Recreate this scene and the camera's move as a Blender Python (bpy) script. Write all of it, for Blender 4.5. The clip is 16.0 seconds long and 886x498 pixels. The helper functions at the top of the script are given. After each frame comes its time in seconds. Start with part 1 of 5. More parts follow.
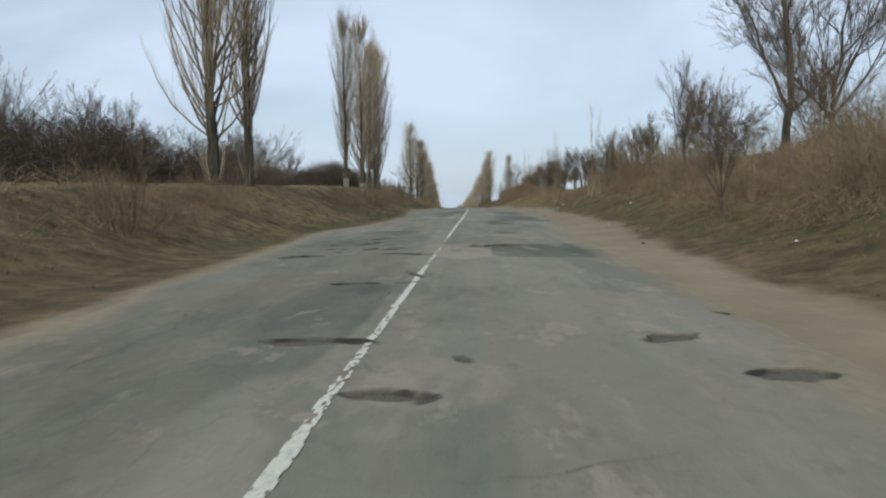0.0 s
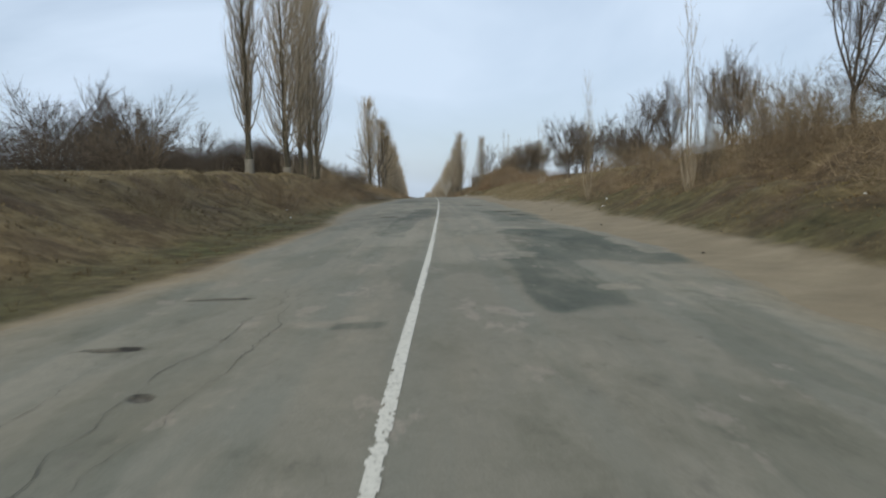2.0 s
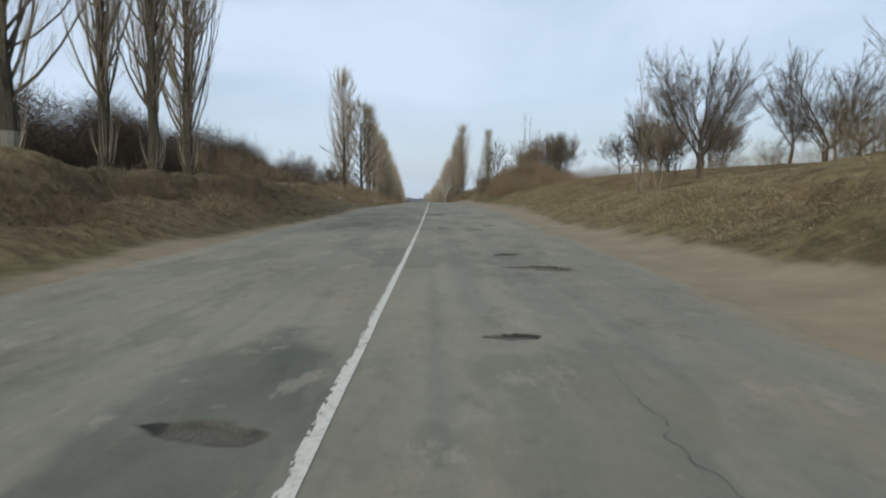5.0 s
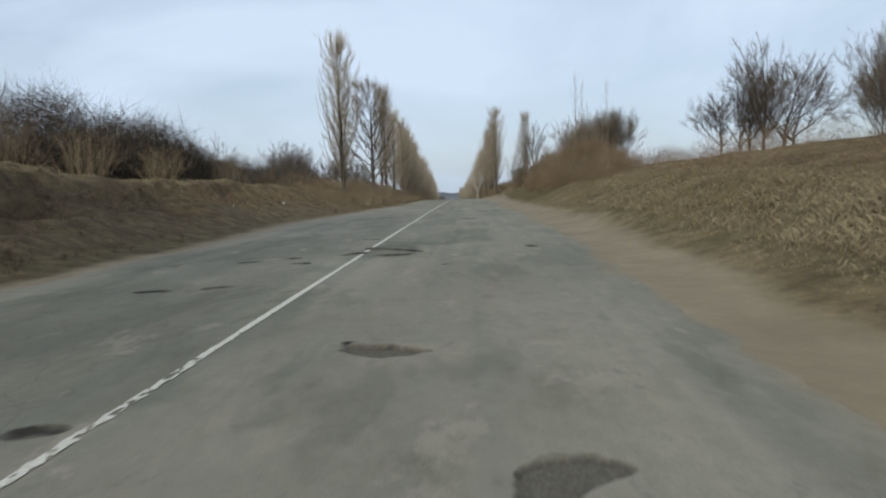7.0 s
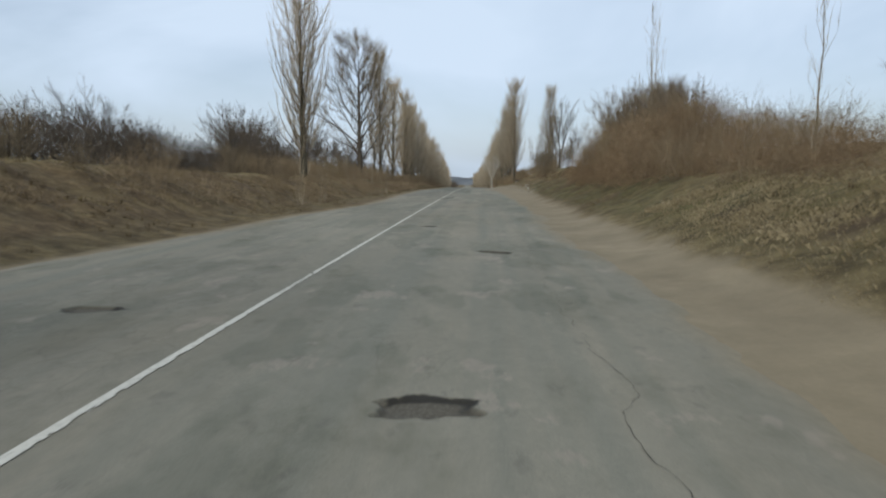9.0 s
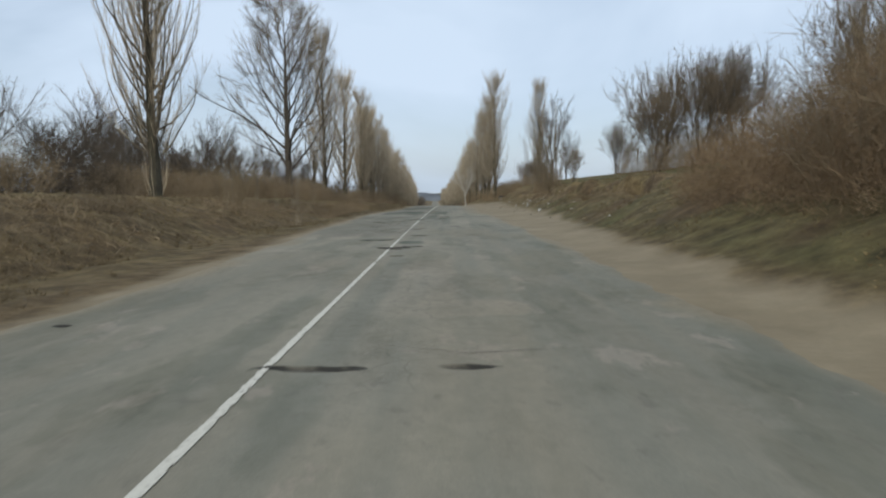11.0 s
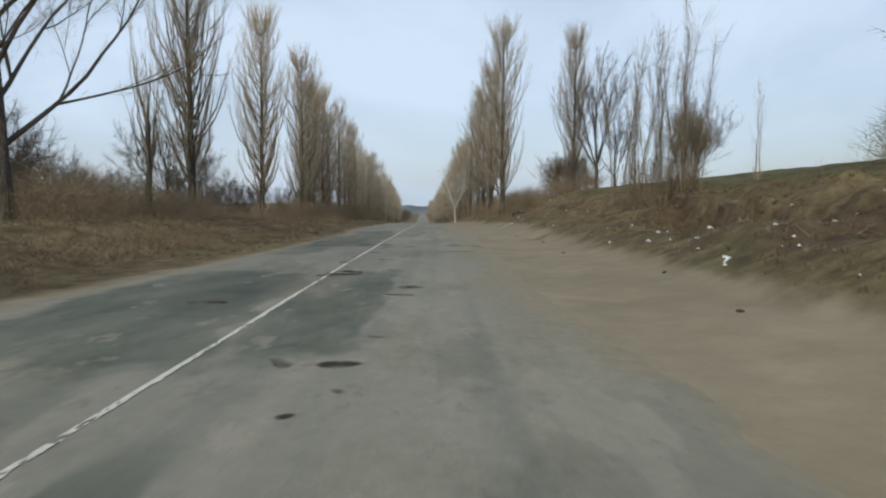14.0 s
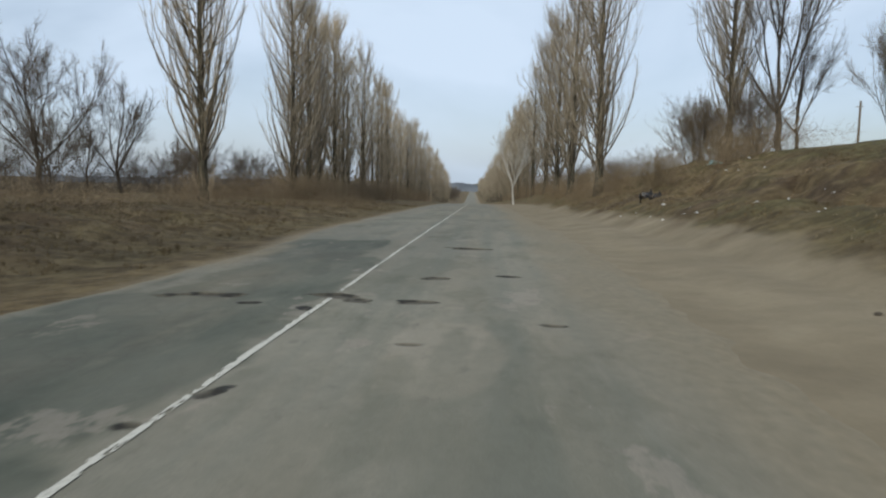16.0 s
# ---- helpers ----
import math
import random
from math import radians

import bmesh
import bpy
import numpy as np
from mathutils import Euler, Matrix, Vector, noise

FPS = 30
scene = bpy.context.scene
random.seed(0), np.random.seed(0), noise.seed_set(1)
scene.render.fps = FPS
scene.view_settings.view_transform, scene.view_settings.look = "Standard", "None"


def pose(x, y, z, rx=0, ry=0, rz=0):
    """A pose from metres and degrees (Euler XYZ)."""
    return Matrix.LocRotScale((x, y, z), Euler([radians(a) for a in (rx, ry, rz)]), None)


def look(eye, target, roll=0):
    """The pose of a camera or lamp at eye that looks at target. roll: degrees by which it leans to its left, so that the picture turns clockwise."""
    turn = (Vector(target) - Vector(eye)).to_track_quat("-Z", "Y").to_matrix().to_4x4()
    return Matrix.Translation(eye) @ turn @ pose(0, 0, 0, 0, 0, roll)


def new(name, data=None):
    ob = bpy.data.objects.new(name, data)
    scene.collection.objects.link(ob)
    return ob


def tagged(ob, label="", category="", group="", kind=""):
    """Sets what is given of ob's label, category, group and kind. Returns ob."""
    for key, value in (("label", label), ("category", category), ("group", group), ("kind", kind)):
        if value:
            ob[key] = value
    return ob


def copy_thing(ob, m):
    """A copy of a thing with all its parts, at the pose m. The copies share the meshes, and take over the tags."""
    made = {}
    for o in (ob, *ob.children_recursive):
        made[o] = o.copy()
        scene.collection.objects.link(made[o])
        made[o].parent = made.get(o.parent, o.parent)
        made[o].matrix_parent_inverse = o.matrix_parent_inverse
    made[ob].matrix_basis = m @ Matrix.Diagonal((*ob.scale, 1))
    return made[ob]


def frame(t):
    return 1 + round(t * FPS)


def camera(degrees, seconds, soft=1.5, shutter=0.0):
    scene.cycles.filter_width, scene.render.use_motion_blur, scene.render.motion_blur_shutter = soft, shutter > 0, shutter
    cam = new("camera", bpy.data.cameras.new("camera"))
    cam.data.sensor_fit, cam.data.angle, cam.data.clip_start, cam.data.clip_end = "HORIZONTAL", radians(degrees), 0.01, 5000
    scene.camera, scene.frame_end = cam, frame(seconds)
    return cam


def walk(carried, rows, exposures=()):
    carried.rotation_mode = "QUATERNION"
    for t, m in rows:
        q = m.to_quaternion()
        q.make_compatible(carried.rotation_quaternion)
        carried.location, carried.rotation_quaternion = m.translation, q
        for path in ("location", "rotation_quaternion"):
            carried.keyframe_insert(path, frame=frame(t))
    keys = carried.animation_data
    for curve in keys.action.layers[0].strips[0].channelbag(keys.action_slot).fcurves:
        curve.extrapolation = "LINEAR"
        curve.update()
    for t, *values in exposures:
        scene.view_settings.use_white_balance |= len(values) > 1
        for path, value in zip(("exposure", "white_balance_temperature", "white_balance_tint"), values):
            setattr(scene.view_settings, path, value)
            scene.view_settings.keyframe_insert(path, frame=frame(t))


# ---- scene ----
cam = camera(64.5, 16.0, 2.1, 0.1)
PATH = [
    (0, (-0.963, 18.54, 0.57), (-1.0147, 20.534, 0.441), -0.4),
    (0.5, (-0.879, 23.927, 0.668), (-0.9068, 25.922, 0.533), -0.3),
    (1, (-0.757, 29.296, 0.764), (-0.7951, 31.289, 0.611), -0.7),
    (1.5, (-0.816, 34.61, 0.861), (-0.8070, 36.603, 0.694), -0.7),
    (2, (-0.927, 39.834, 0.921), (-0.8907, 41.827, 0.753), -1.0),
    (2.5, (-0.944, 45.055, 0.967), (-1.0085, 47.05, 0.843), 0.3),
    (3, (-0.869, 50.256, 0.88), (-0.8505, 52.252, 0.746), 0.1),
    (3.5, (-0.738, 55.444, 1.098), (-0.7386, 57.439, 0.964), 0.9),
    (4, (-0.537, 60.597, 1.202), (-0.5281, 62.592, 1.065), 0.7),
    (6.3, (1.194, 84.758, 1.104), (1.2554, 86.748, 0.909), -0.2),
    (6.5, (1.380, 86.906, 1.129), (1.4055, 88.897, 0.943), -0.7),
    (7, (1.742, 92.285, 1.197), (1.6731, 94.275, 1.017), -1.4),
    (7.5, (2.137, 97.729, 1.303), (2.0510, 99.717, 1.106), -0.3),
    (8, (2.215, 103.239, 1.288), (2.1180, 105.225, 1.07), 0.6),
    (8.2, (2.277, 105.456, 1.357), (2.1700, 107.441, 1.13), 0.4),
    (10.3, (1.502, 129.509, 1.16), (1.4520, 131.5, 0.977), 0.3),
    (10.5, (1.390, 131.88, 1.133), (1.3830, 133.873, 0.962), 0.4),
    (11, (1.285, 137.829, 1.123), (1.2710, 139.82, 0.943), -0.2),
    (11.5, (1.308, 143.813, 1.006), (1.2890, 145.805, 0.83), 0.0),
    (12, (1.411, 149.802, 0.994), (1.3690, 151.796, 0.835), 0.0),
    (12.5, (1.510, 155.82, 0.907), (1.4370, 157.812, 0.744), -0.5),
    (13, (1.471, 161.837, 0.885), (1.4080, 163.829, 0.72), -1.1),
    (13.5, (1.581, 167.896, 0.754), (1.5330, 169.889, 0.599), -1.0),
    (14, (1.953, 173.953, 0.721), (1.9740, 175.948, 0.578), 0.5),
    (14.5, (2.185, 180.029, 0.631), (2.2260, 182.019, 0.442), 0.8),
    (15, (2.292, 186.116, 0.553), (2.2530, 188.109, 0.389), 0.4),
    (15.5, (1.981, 192.181, 0.443), (1.8670, 194.169, 0.252), 0.1),
    (16, (1.711, 198.223, 0.359), (1.5920, 200.209, 0.151), 0.8),
]
walk(cam, [(t, look(eye, target, roll)) for t, eye, target, roll in PATH])

# ---------------------------------------------------------------- light
world = bpy.data.worlds.new("sky")
scene.world = world
world.use_nodes = True
wt = world.node_tree
wt.nodes.clear()


def wnode(kind, **values):
    n = wt.nodes.new(kind)
    for key, v in values.items():
        n.inputs[key].default_value = v
    return n


SUN_EL, SUN_AZ = radians(36), radians(200)      # azimuth clockwise from +y
sky = wt.nodes.new("ShaderNodeTexSky")
sky.sky_type, sky.sun_disc = "NISHITA", False
sky.sun_elevation, sky.sun_rotation = SUN_EL, SUN_AZ
sky.dust_density, sky.ozone_density = 1.5, 1.5
coord = wt.nodes.new("ShaderNodeTexCoord")
flat = wt.nodes.new("ShaderNodeMapping")
flat.inputs["Scale"].default_value = (1.0, 1.0, 2.3)
cloud = wnode("ShaderNodeTexNoise", Scale=1.7, Detail=5.0, Roughness=0.5, Distortion=0.5)
veil = wnode("ShaderNodeMapRange")
veil.inputs["From Min"].default_value, veil.inputs["From Max"].default_value = 0.33, 0.66
veil.inputs["To Min"].default_value, veil.inputs["To Max"].default_value = 0.3, 0.95
mixc = wt.nodes.new("ShaderNodeMix")
mixc.data_type = "RGBA"
mixc.inputs["B"].default_value = (7.5, 9.0, 10.9, 1)
back = wt.nodes.new("ShaderNodeBackground")
back.inputs["Strength"].default_value = 0.089
wout = wt.nodes.new("ShaderNodeOutputWorld")
wt.links.new(coord.outputs["Generated"], flat.inputs["Vector"])
wt.links.new(flat.outputs["Vector"], cloud.inputs["Vector"])
wt.links.new(cloud.outputs["Fac"], veil.inputs["Value"])
wt.links.new(veil.outputs["Result"], mixc.inputs["Factor"])
wt.links.new(sky.outputs["Color"], mixc.inputs["A"])
wt.links.new(mixc.outputs["Result"], back.inputs["Color"])
wt.links.new(back.outputs["Background"], wout.inputs["Surface"])

sun = new("sun", bpy.data.lights.new("sun", "SUN"))
sun.data.energy, sun.data.angle, sun.data.color = 2.3, radians(24), (0.93, 0.9, 0.765)
sun_way = Vector((math.sin(SUN_AZ) * math.cos(SUN_EL), math.cos(SUN_AZ) * math.cos(SUN_EL), math.sin(SUN_EL)))
sun.matrix_world = look(tuple(sun_way * 60), (0, 0, 0))


# ---------------------------------------------------------------- materials
class Mat:
    """A node material on the Principled shader, built step by step."""

    def __init__(self, name, rough=0.9, metal=0.0):
        self.m = bpy.data.materials.new(name)
        self.m.use_nodes = True
        self.t = self.m.node_tree
        self.b = self.t.nodes["Principled BSDF"]
        self.b.inputs["Roughness"].default_value = rough
        self.b.inputs["Metallic"].default_value = metal
        self.b.inputs["Specular IOR Level"].default_value = 0.25
        self.co = self.t.nodes.new("ShaderNodeTexCoord")

    def node(self, kind, **values):
        n = self.t.nodes.new(kind)
        for key, v in values.items():
            n.inputs[key].default_value = v
        return n

    def link(self, a, b):
        self.t.links.new(a, b)

    def noise(self, scale, detail=4.0, rough=0.55, stretch=(1, 1, 1)):
        m = self.node("ShaderNodeMapping", Scale=stretch)
        self.link(self.co.outputs["Object"], m.inputs["Vector"])
        n = self.node("ShaderNodeTexNoise", Scale=scale, Detail=detail, Roughness=rough)
        self.link(m.outputs["Vector"], n.inputs["Vector"])
        return n.outputs["Fac"]

    def ramp(self, fac, *stops):
        r = self.t.nodes.new("ShaderNodeValToRGB")
        e = r.color_ramp.elements
        while len(e) < len(stops):
            e.new(0.5)
        for el, (p, c) in zip(e, stops):
            el.position, el.color = p, (*c, 1) if len(c) == 3 else c
        self.link(fac, r.inputs["Fac"])
        return r.outputs["Color"]

    def grey(self, fac, lo, hi):
        return self.ramp(fac, (lo, (0, 0, 0)), (hi, (1, 1, 1)))

    def mix(self, fac, a, b, mode="MIX"):
        n = self.t.nodes.new("ShaderNodeMix")
        n.data_type, n.blend_type = "RGBA", mode
        for key, v in (("Factor", fac), ("A", a), ("B", b)):
            if isinstance(v, (int, float)):
                n.inputs[key].default_value = v
            elif isinstance(v, tuple):
                n.inputs[key].default_value = (*v, 1)
            else:
                self.link(v, n.inputs[key])
        return n.outputs["Result"]

    def attr(self, name):
        n = self.t.nodes.new("ShaderNodeAttribute")
        n.attribute_name = name
        return n.outputs["Fac"]

    def island(self):
        return self.t.nodes.new("ShaderNodeNewGeometry").outputs["Random Per Island"]

    def pick(self):
        return self.t.nodes.new("ShaderNodeObjectInfo").outputs["Random"]

    def base(self, c):
        if isinstance(c, tuple):
            self.b.inputs["Base Color"].default_value = (*c, 1)
        else:
            self.link(c, self.b.inputs["Base Color"])
        return self

    def rough(self, c):
        self.link(c, self.b.inputs["Roughness"])
        return self

    def bump(self, fac, strength, distance):
        n = self.node("ShaderNodeBump", Strength=strength, Distance=distance)
        self.link(fac, n.inputs["Height"])
        self.link(n.outputs["Normal"], self.b.inputs["Normal"])
        return self


old = Mat("asphalt", 0.88)
grain = old.noise(95, 3, 0.7)
blotch = old.noise(0.3, 4, 0.55, (1.0, 0.4, 1.0))
streak = old.noise(1.5, 3, 0.5, (1.7, 0.025, 1.0))
fine = old.noise(9.0, 4, 0.65, (1.0, 0.6, 1.0))
road_c = old.ramp(blotch, (0.3, (0.175, 0.162, 0.126)), (0.7, (0.244, 0.225, 0.176)))
road_c = old.mix(old.ramp(streak, (0.44, (0, 0, 0)), (0.66, (0.75, 0.75, 0.75))), road_c, (0.172, 0.169, 0.136))
laid = old.ramp(blotch, (0.3, (0.059, 0.067, 0.053)), (0.7, (0.089, 0.097, 0.075)))
bleached = old.ramp(blotch, (0.3, (0.239, 0.210, 0.163)), (0.7, (0.305, 0.270, 0.212)))
road_c = old.mix(old.attr("laid"), road_c, laid)
road_c = old.mix(old.attr("bleached"), road_c, bleached)
stain = old.noise(1.1, 6, 0.68, (1.0, 0.45, 1.0))
scuff = old.noise(0.7, 5, 0.7, (1.5, 0.3, 1.0))
road_c = old.mix(old.ramp(scuff, (0.56, (0, 0, 0)), (0.76, (0.55, 0.55, 0.55))), road_c, (0.285, 0.248, 0.189))
overlay = old.noise(0.55, 4, 0.62, (1.0, 0.34, 1.0))
scab = old.noise(1.5, 5, 0.68, (1.0, 0.5, 1.0))
road_c = old.mix(1.0, road_c, old.ramp(overlay, (0.54, (1, 1, 1)), (0.57, (0.83, 0.85, 0.84))), "MULTIPLY")
road_c = old.mix(old.ramp(scab, (0.6, (0, 0, 0)), (0.64, (0.5, 0.5, 0.5))), road_c, (0.287, 0.248, 0.204))
road_c = old.mix(old.ramp(old.noise(4.2, 4, 0.7, (1.0, 0.55, 1.0)), (0.6, (0, 0, 0)), (0.7, (0.5, 0.5, 0.5))), road_c, (0.125, 0.113, 0.095))
road_c = old.mix(1.0, road_c, old.ramp(stain, (0.5, (1, 1, 1)), (0.6, (0.9, 0.905, 0.89)), (0.74, (0.6, 0.615, 0.575))), "MULTIPLY")
craze = old.node("ShaderNodeTexVoronoi", Scale=2.6)
craze.feature = "DISTANCE_TO_EDGE"
warp = old.node("ShaderNodeTexNoise", Scale=3.0, Detail=3.0)
old.link(old.co.outputs["Object"], warp.inputs["Vector"])
bent = old.mix(0.16, old.co.outputs["Object"], warp.outputs["Color"], "ADD")
old.link(bent, craze.inputs["Vector"])
seam = old.ramp(craze.outputs["Distance"], (0.0, (1, 1, 1)), (0.028, (0, 0, 0)))
where = old.ramp(old.noise(0.42, 4, 0.6, (1.0, 0.4, 1.0)), (0.56, (0, 0, 0)), (0.7, (0.28, 0.28, 0.28)))
worn_out = old.attr("crazed")
road_c = old.mix(old.mix(1.0, seam, old.mix(worn_out, where, (0.62, 0.62, 0.62)), "MULTIPLY"), road_c, (0.063, 0.058, 0.047))
road_c = old.mix(old.mix(1.0, worn_out, old.ramp(stain, (0.4, (0, 0, 0)), (0.62, (0.6, 0.6, 0.6))), "MULTIPLY"), road_c, (0.107, 0.100, 0.079))
road_c = old.mix(0.22, road_c, old.ramp(fine, (0.25, (0.32, 0.32, 0.32)), (0.75, (0.68, 0.68, 0.68))), "OVERLAY")
road_c = old.mix(0.4, road_c, old.ramp(grain, (0.3, (0.3, 0.3, 0.3)), (0.72, (0.72, 0.72, 0.72))), "OVERLAY")
road_c = old.mix(old.attr("dust"), road_c, old.ramp(fine, (0.3, (0.191, 0.159, 0.107)), (0.7, (0.250, 0.208, 0.142))))
# chipped rubble floor, its colour darkened for the shade down in the hole
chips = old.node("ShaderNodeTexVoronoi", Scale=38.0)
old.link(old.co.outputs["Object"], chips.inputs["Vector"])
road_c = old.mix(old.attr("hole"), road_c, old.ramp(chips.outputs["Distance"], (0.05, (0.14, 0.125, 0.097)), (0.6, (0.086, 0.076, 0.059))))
# near-black pothole sides: bitumen with shade painted in; also the tar patch
road_c = old.mix(old.attr("tar_shade"), road_c, (0.03, 0.028, 0.024))
ASPHALT = old.base(road_c).bump(grain, 0.5, 0.006).m

paint = Mat("road_paint", 0.7)
pn = paint.noise(28, 4, 0.7)
PAINT = paint.base(paint.mix(paint.grey(pn, 0.5, 0.78), (0.56, 0.535, 0.465), (0.24, 0.225, 0.185))).bump(pn, 0.3, 0.003).m

tar = Mat("tar", 0.75)
TAR = tar.base(tar.ramp(tar.noise(14, 3), (0.3, (0.022, 0.02, 0.018)), (0.75, (0.06, 0.055, 0.048)))).m

soil = Mat("soil", 0.95)
s_big, s_mid, s_fine = soil.noise(0.22, 5, 0.6), soil.noise(2.4, 5, 0.65), soil.noise(26, 4, 0.7)
s_wide = soil.noise(0.7, 4, 0.6)
sand = soil.ramp(soil.mix(0.7, s_mid, s_wide), (0.25, (0.159, 0.127, 0.082)), (0.5, (0.216, 0.175, 0.115)), (0.75, (0.28, 0.231, 0.156)))
dry = soil.ramp(s_mid, (0.28, (0.085, 0.061, 0.029)), (0.48, (0.155, 0.116, 0.057)), (0.72, (0.24, 0.187, 0.099)))
green = soil.ramp(s_mid, (0.3, (0.036, 0.038, 0.012)), (0.7, (0.088, 0.09, 0.03)))
earth = soil.ramp(s_mid, (0.3, (0.058, 0.038, 0.02)), (0.75, (0.148, 0.104, 0.058)))
brown = soil.ramp(s_mid, (0.28, (0.06, 0.041, 0.021)), (0.48, (0.115, 0.079, 0.041)), (0.75, (0.185, 0.133, 0.072)))
cg = soil.mix(soil.attr("pale"), brown, dry)
cg = soil.mix(soil.ramp(s_big, (0.62, (0, 0, 0)), (0.8, (0.6, 0.6, 0.6))), cg, green)
cg = soil.mix(soil.attr("green"), cg, green)
cg = soil.mix(soil.attr("earth"), cg, earth)
cg = soil.mix(soil.attr("sand"), cg, soil.mix(soil.attr("earth"), sand, earth))
clod = soil.noise(1.3, 5, 0.7)
cg = soil.mix(soil.ramp(soil.attr("sand"), (0.2, (0.75, 0.75, 0.75)), (0.8, (0.12, 0.12, 0.12))), cg, soil.ramp(clod, (0.34, (0.3, 0.29, 0.27)), (0.5, (0.52, 0.52, 0.52)), (0.68, (0.72, 0.71, 0.68))), "OVERLAY")
cg = soil.mix(soil.ramp(soil.attr("sand"), (0.2, (0.5, 0.5, 0.5)), (0.8, (0.18, 0.18, 0.18))), cg, soil.ramp(s_fine, (0.3, (0.3, 0.3, 0.3)), (0.72, (0.7, 0.7, 0.7))), "OVERLAY")
relief = soil.mix(soil.attr("sand"), soil.mix(0.5, s_mid, s_fine), soil.mix(0.95, s_fine, (0.5, 0.5, 0.5)))
SOIL = soil.base(cg).bump(relief, 0.9, 0.11).m

straw = Mat("dry_grass", 0.85)
STRAW = straw.base(straw.mix(straw.grey(straw.noise(0.3, 4), 0.42, 0.66), straw.ramp(straw.island(), (0.0, (0.09, 0.06, 0.03)), (0.5, (0.155, 0.11, 0.056)), (1.0, (0.26, 0.198, 0.106))),
                             straw.ramp(straw.island(), (0.0, (0.066, 0.058, 0.024)), (1.0, (0.17, 0.14, 0.062))))).m

pale = Mat("pale_dry_grass", 0.85)
STRAW_PALE = pale.base(pale.mix(pale.grey(pale.noise(0.35, 4), 0.4, 0.7), pale.ramp(pale.island(), (0.0, (0.16, 0.128, 0.077)), (1.0, (0.33, 0.275, 0.176))), pale.ramp(pale.island(), (0.0, (0.12, 0.095, 0.054)), (1.0, (0.24, 0.195, 0.117))))).m


def bark(name, dark, pale, twig=None):
    """Rough bark, streaked upwards; its tone differs a little from tree to tree."""
    k = Mat(name, 0.92)
    n1, n2 = k.noise(5, 5, 0.65, (3, 3, 0.6)), k.noise(0.8, 3)
    c = k.ramp(n1, (0.28, dark), (0.74, pale))
    c = k.mix(k.grey(n2, 0.45, 0.75), c, tuple(0.75 * v for v in pale))
    c = k.mix(0.4, c, k.ramp(k.pick(), (0.0, (0.34, 0.34, 0.35)), (1.0, (0.66, 0.64, 0.6))), "OVERLAY")
    return k.base(c).bump(n1, 0.6, 0.03).m


BARK_POPLAR = bark("poplar_bark", (0.027, 0.025, 0.018), (0.09, 0.08, 0.058))
BRANCH_POPLAR = bark("poplar_branches", (0.06, 0.05, 0.037), (0.2, 0.167, 0.122))
TWIG_POPLAR = bark("poplar_twigs", (0.2, 0.166, 0.121), (0.5, 0.425, 0.318))
BARK_OAK = bark("rough_bark", (0.034, 0.028, 0.022), (0.1, 0.084, 0.066))
TWIG_OAK = bark("bare_twigs", (0.06, 0.05, 0.04), (0.16, 0.132, 0.105))
TWIG_SHRUB = bark("shrub_twigs", (0.1, 0.075, 0.048), (0.26, 0.202, 0.133))
TWIG_TAN = bark("shrub_twigs_tan", (0.13, 0.1, 0.062), (0.27, 0.215, 0.14))
BARK_BIRCH = bark("white_bark", (0.3, 0.28, 0.25), (0.62, 0.6, 0.55))
LIME = bark("limewashed_bark", (0.1, 0.092, 0.075), (0.26, 0.245, 0.21))
TWIG_BROWN = bark("brown_twigs", (0.085, 0.067, 0.049), (0.205, 0.166, 0.122))
BARK_SAPLING = bark("sapling_bark", (0.09, 0.073, 0.05), (0.235, 0.192, 0.135))



def tangle(name, dark, mid, light):
    """Thin bare twigs, each of its own tone, in drifts of colour."""
    k = Mat(name, 0.9)
    one = k.ramp(k.island(), (0.0, dark), (0.55, mid), (1.0, light))
    return k.base(k.mix(k.grey(k.noise(0.25, 3), 0.4, 0.7), one, tuple(0.8 * v for v in mid))).m


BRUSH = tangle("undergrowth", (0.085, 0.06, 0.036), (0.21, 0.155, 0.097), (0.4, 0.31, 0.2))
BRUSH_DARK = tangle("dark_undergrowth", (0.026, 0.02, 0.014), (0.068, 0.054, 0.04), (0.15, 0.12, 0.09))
TUSSOCK = tangle("weeds", (0.055, 0.04, 0.021), (0.12, 0.088, 0.048), (0.215, 0.165, 0.095))
BRUSH_RED = tangle("reddish_undergrowth", (0.08, 0.052, 0.03), (0.195, 0.135, 0.082), (0.36, 0.265, 0.168))

rag = Mat("litter_plastic", 0.45)
RAG_WHITE = rag.base(rag.ramp(rag.noise(9), (0.3, (0.55, 0.55, 0.54)), (0.7, (0.82, 0.82, 0.8)))).m
rag = Mat("litter_plastic_blue", 0.45)
RAG_BLUE = rag.base(rag.ramp(rag.noise(9), (0.3, (0.25, 0.5, 0.55)), (0.7, (0.4, 0.68, 0.7)))).m
rag = Mat("litter_plastic_black", 0.4)
RAG_BLACK = rag.base(rag.ramp(rag.noise(9), (0.3, (0.012, 0.012, 0.014)), (0.7, (0.04, 0.04, 0.045)))).m
# bluish grey: the distance haze is put into the wood's base colour
far = Mat("far_wood", 0.95)
FAR = far.base(far.ramp(far.noise(0.06, 5), (0.3, (0.085, 0.095, 0.11)), (0.7, (0.15, 0.162, 0.18)))).m


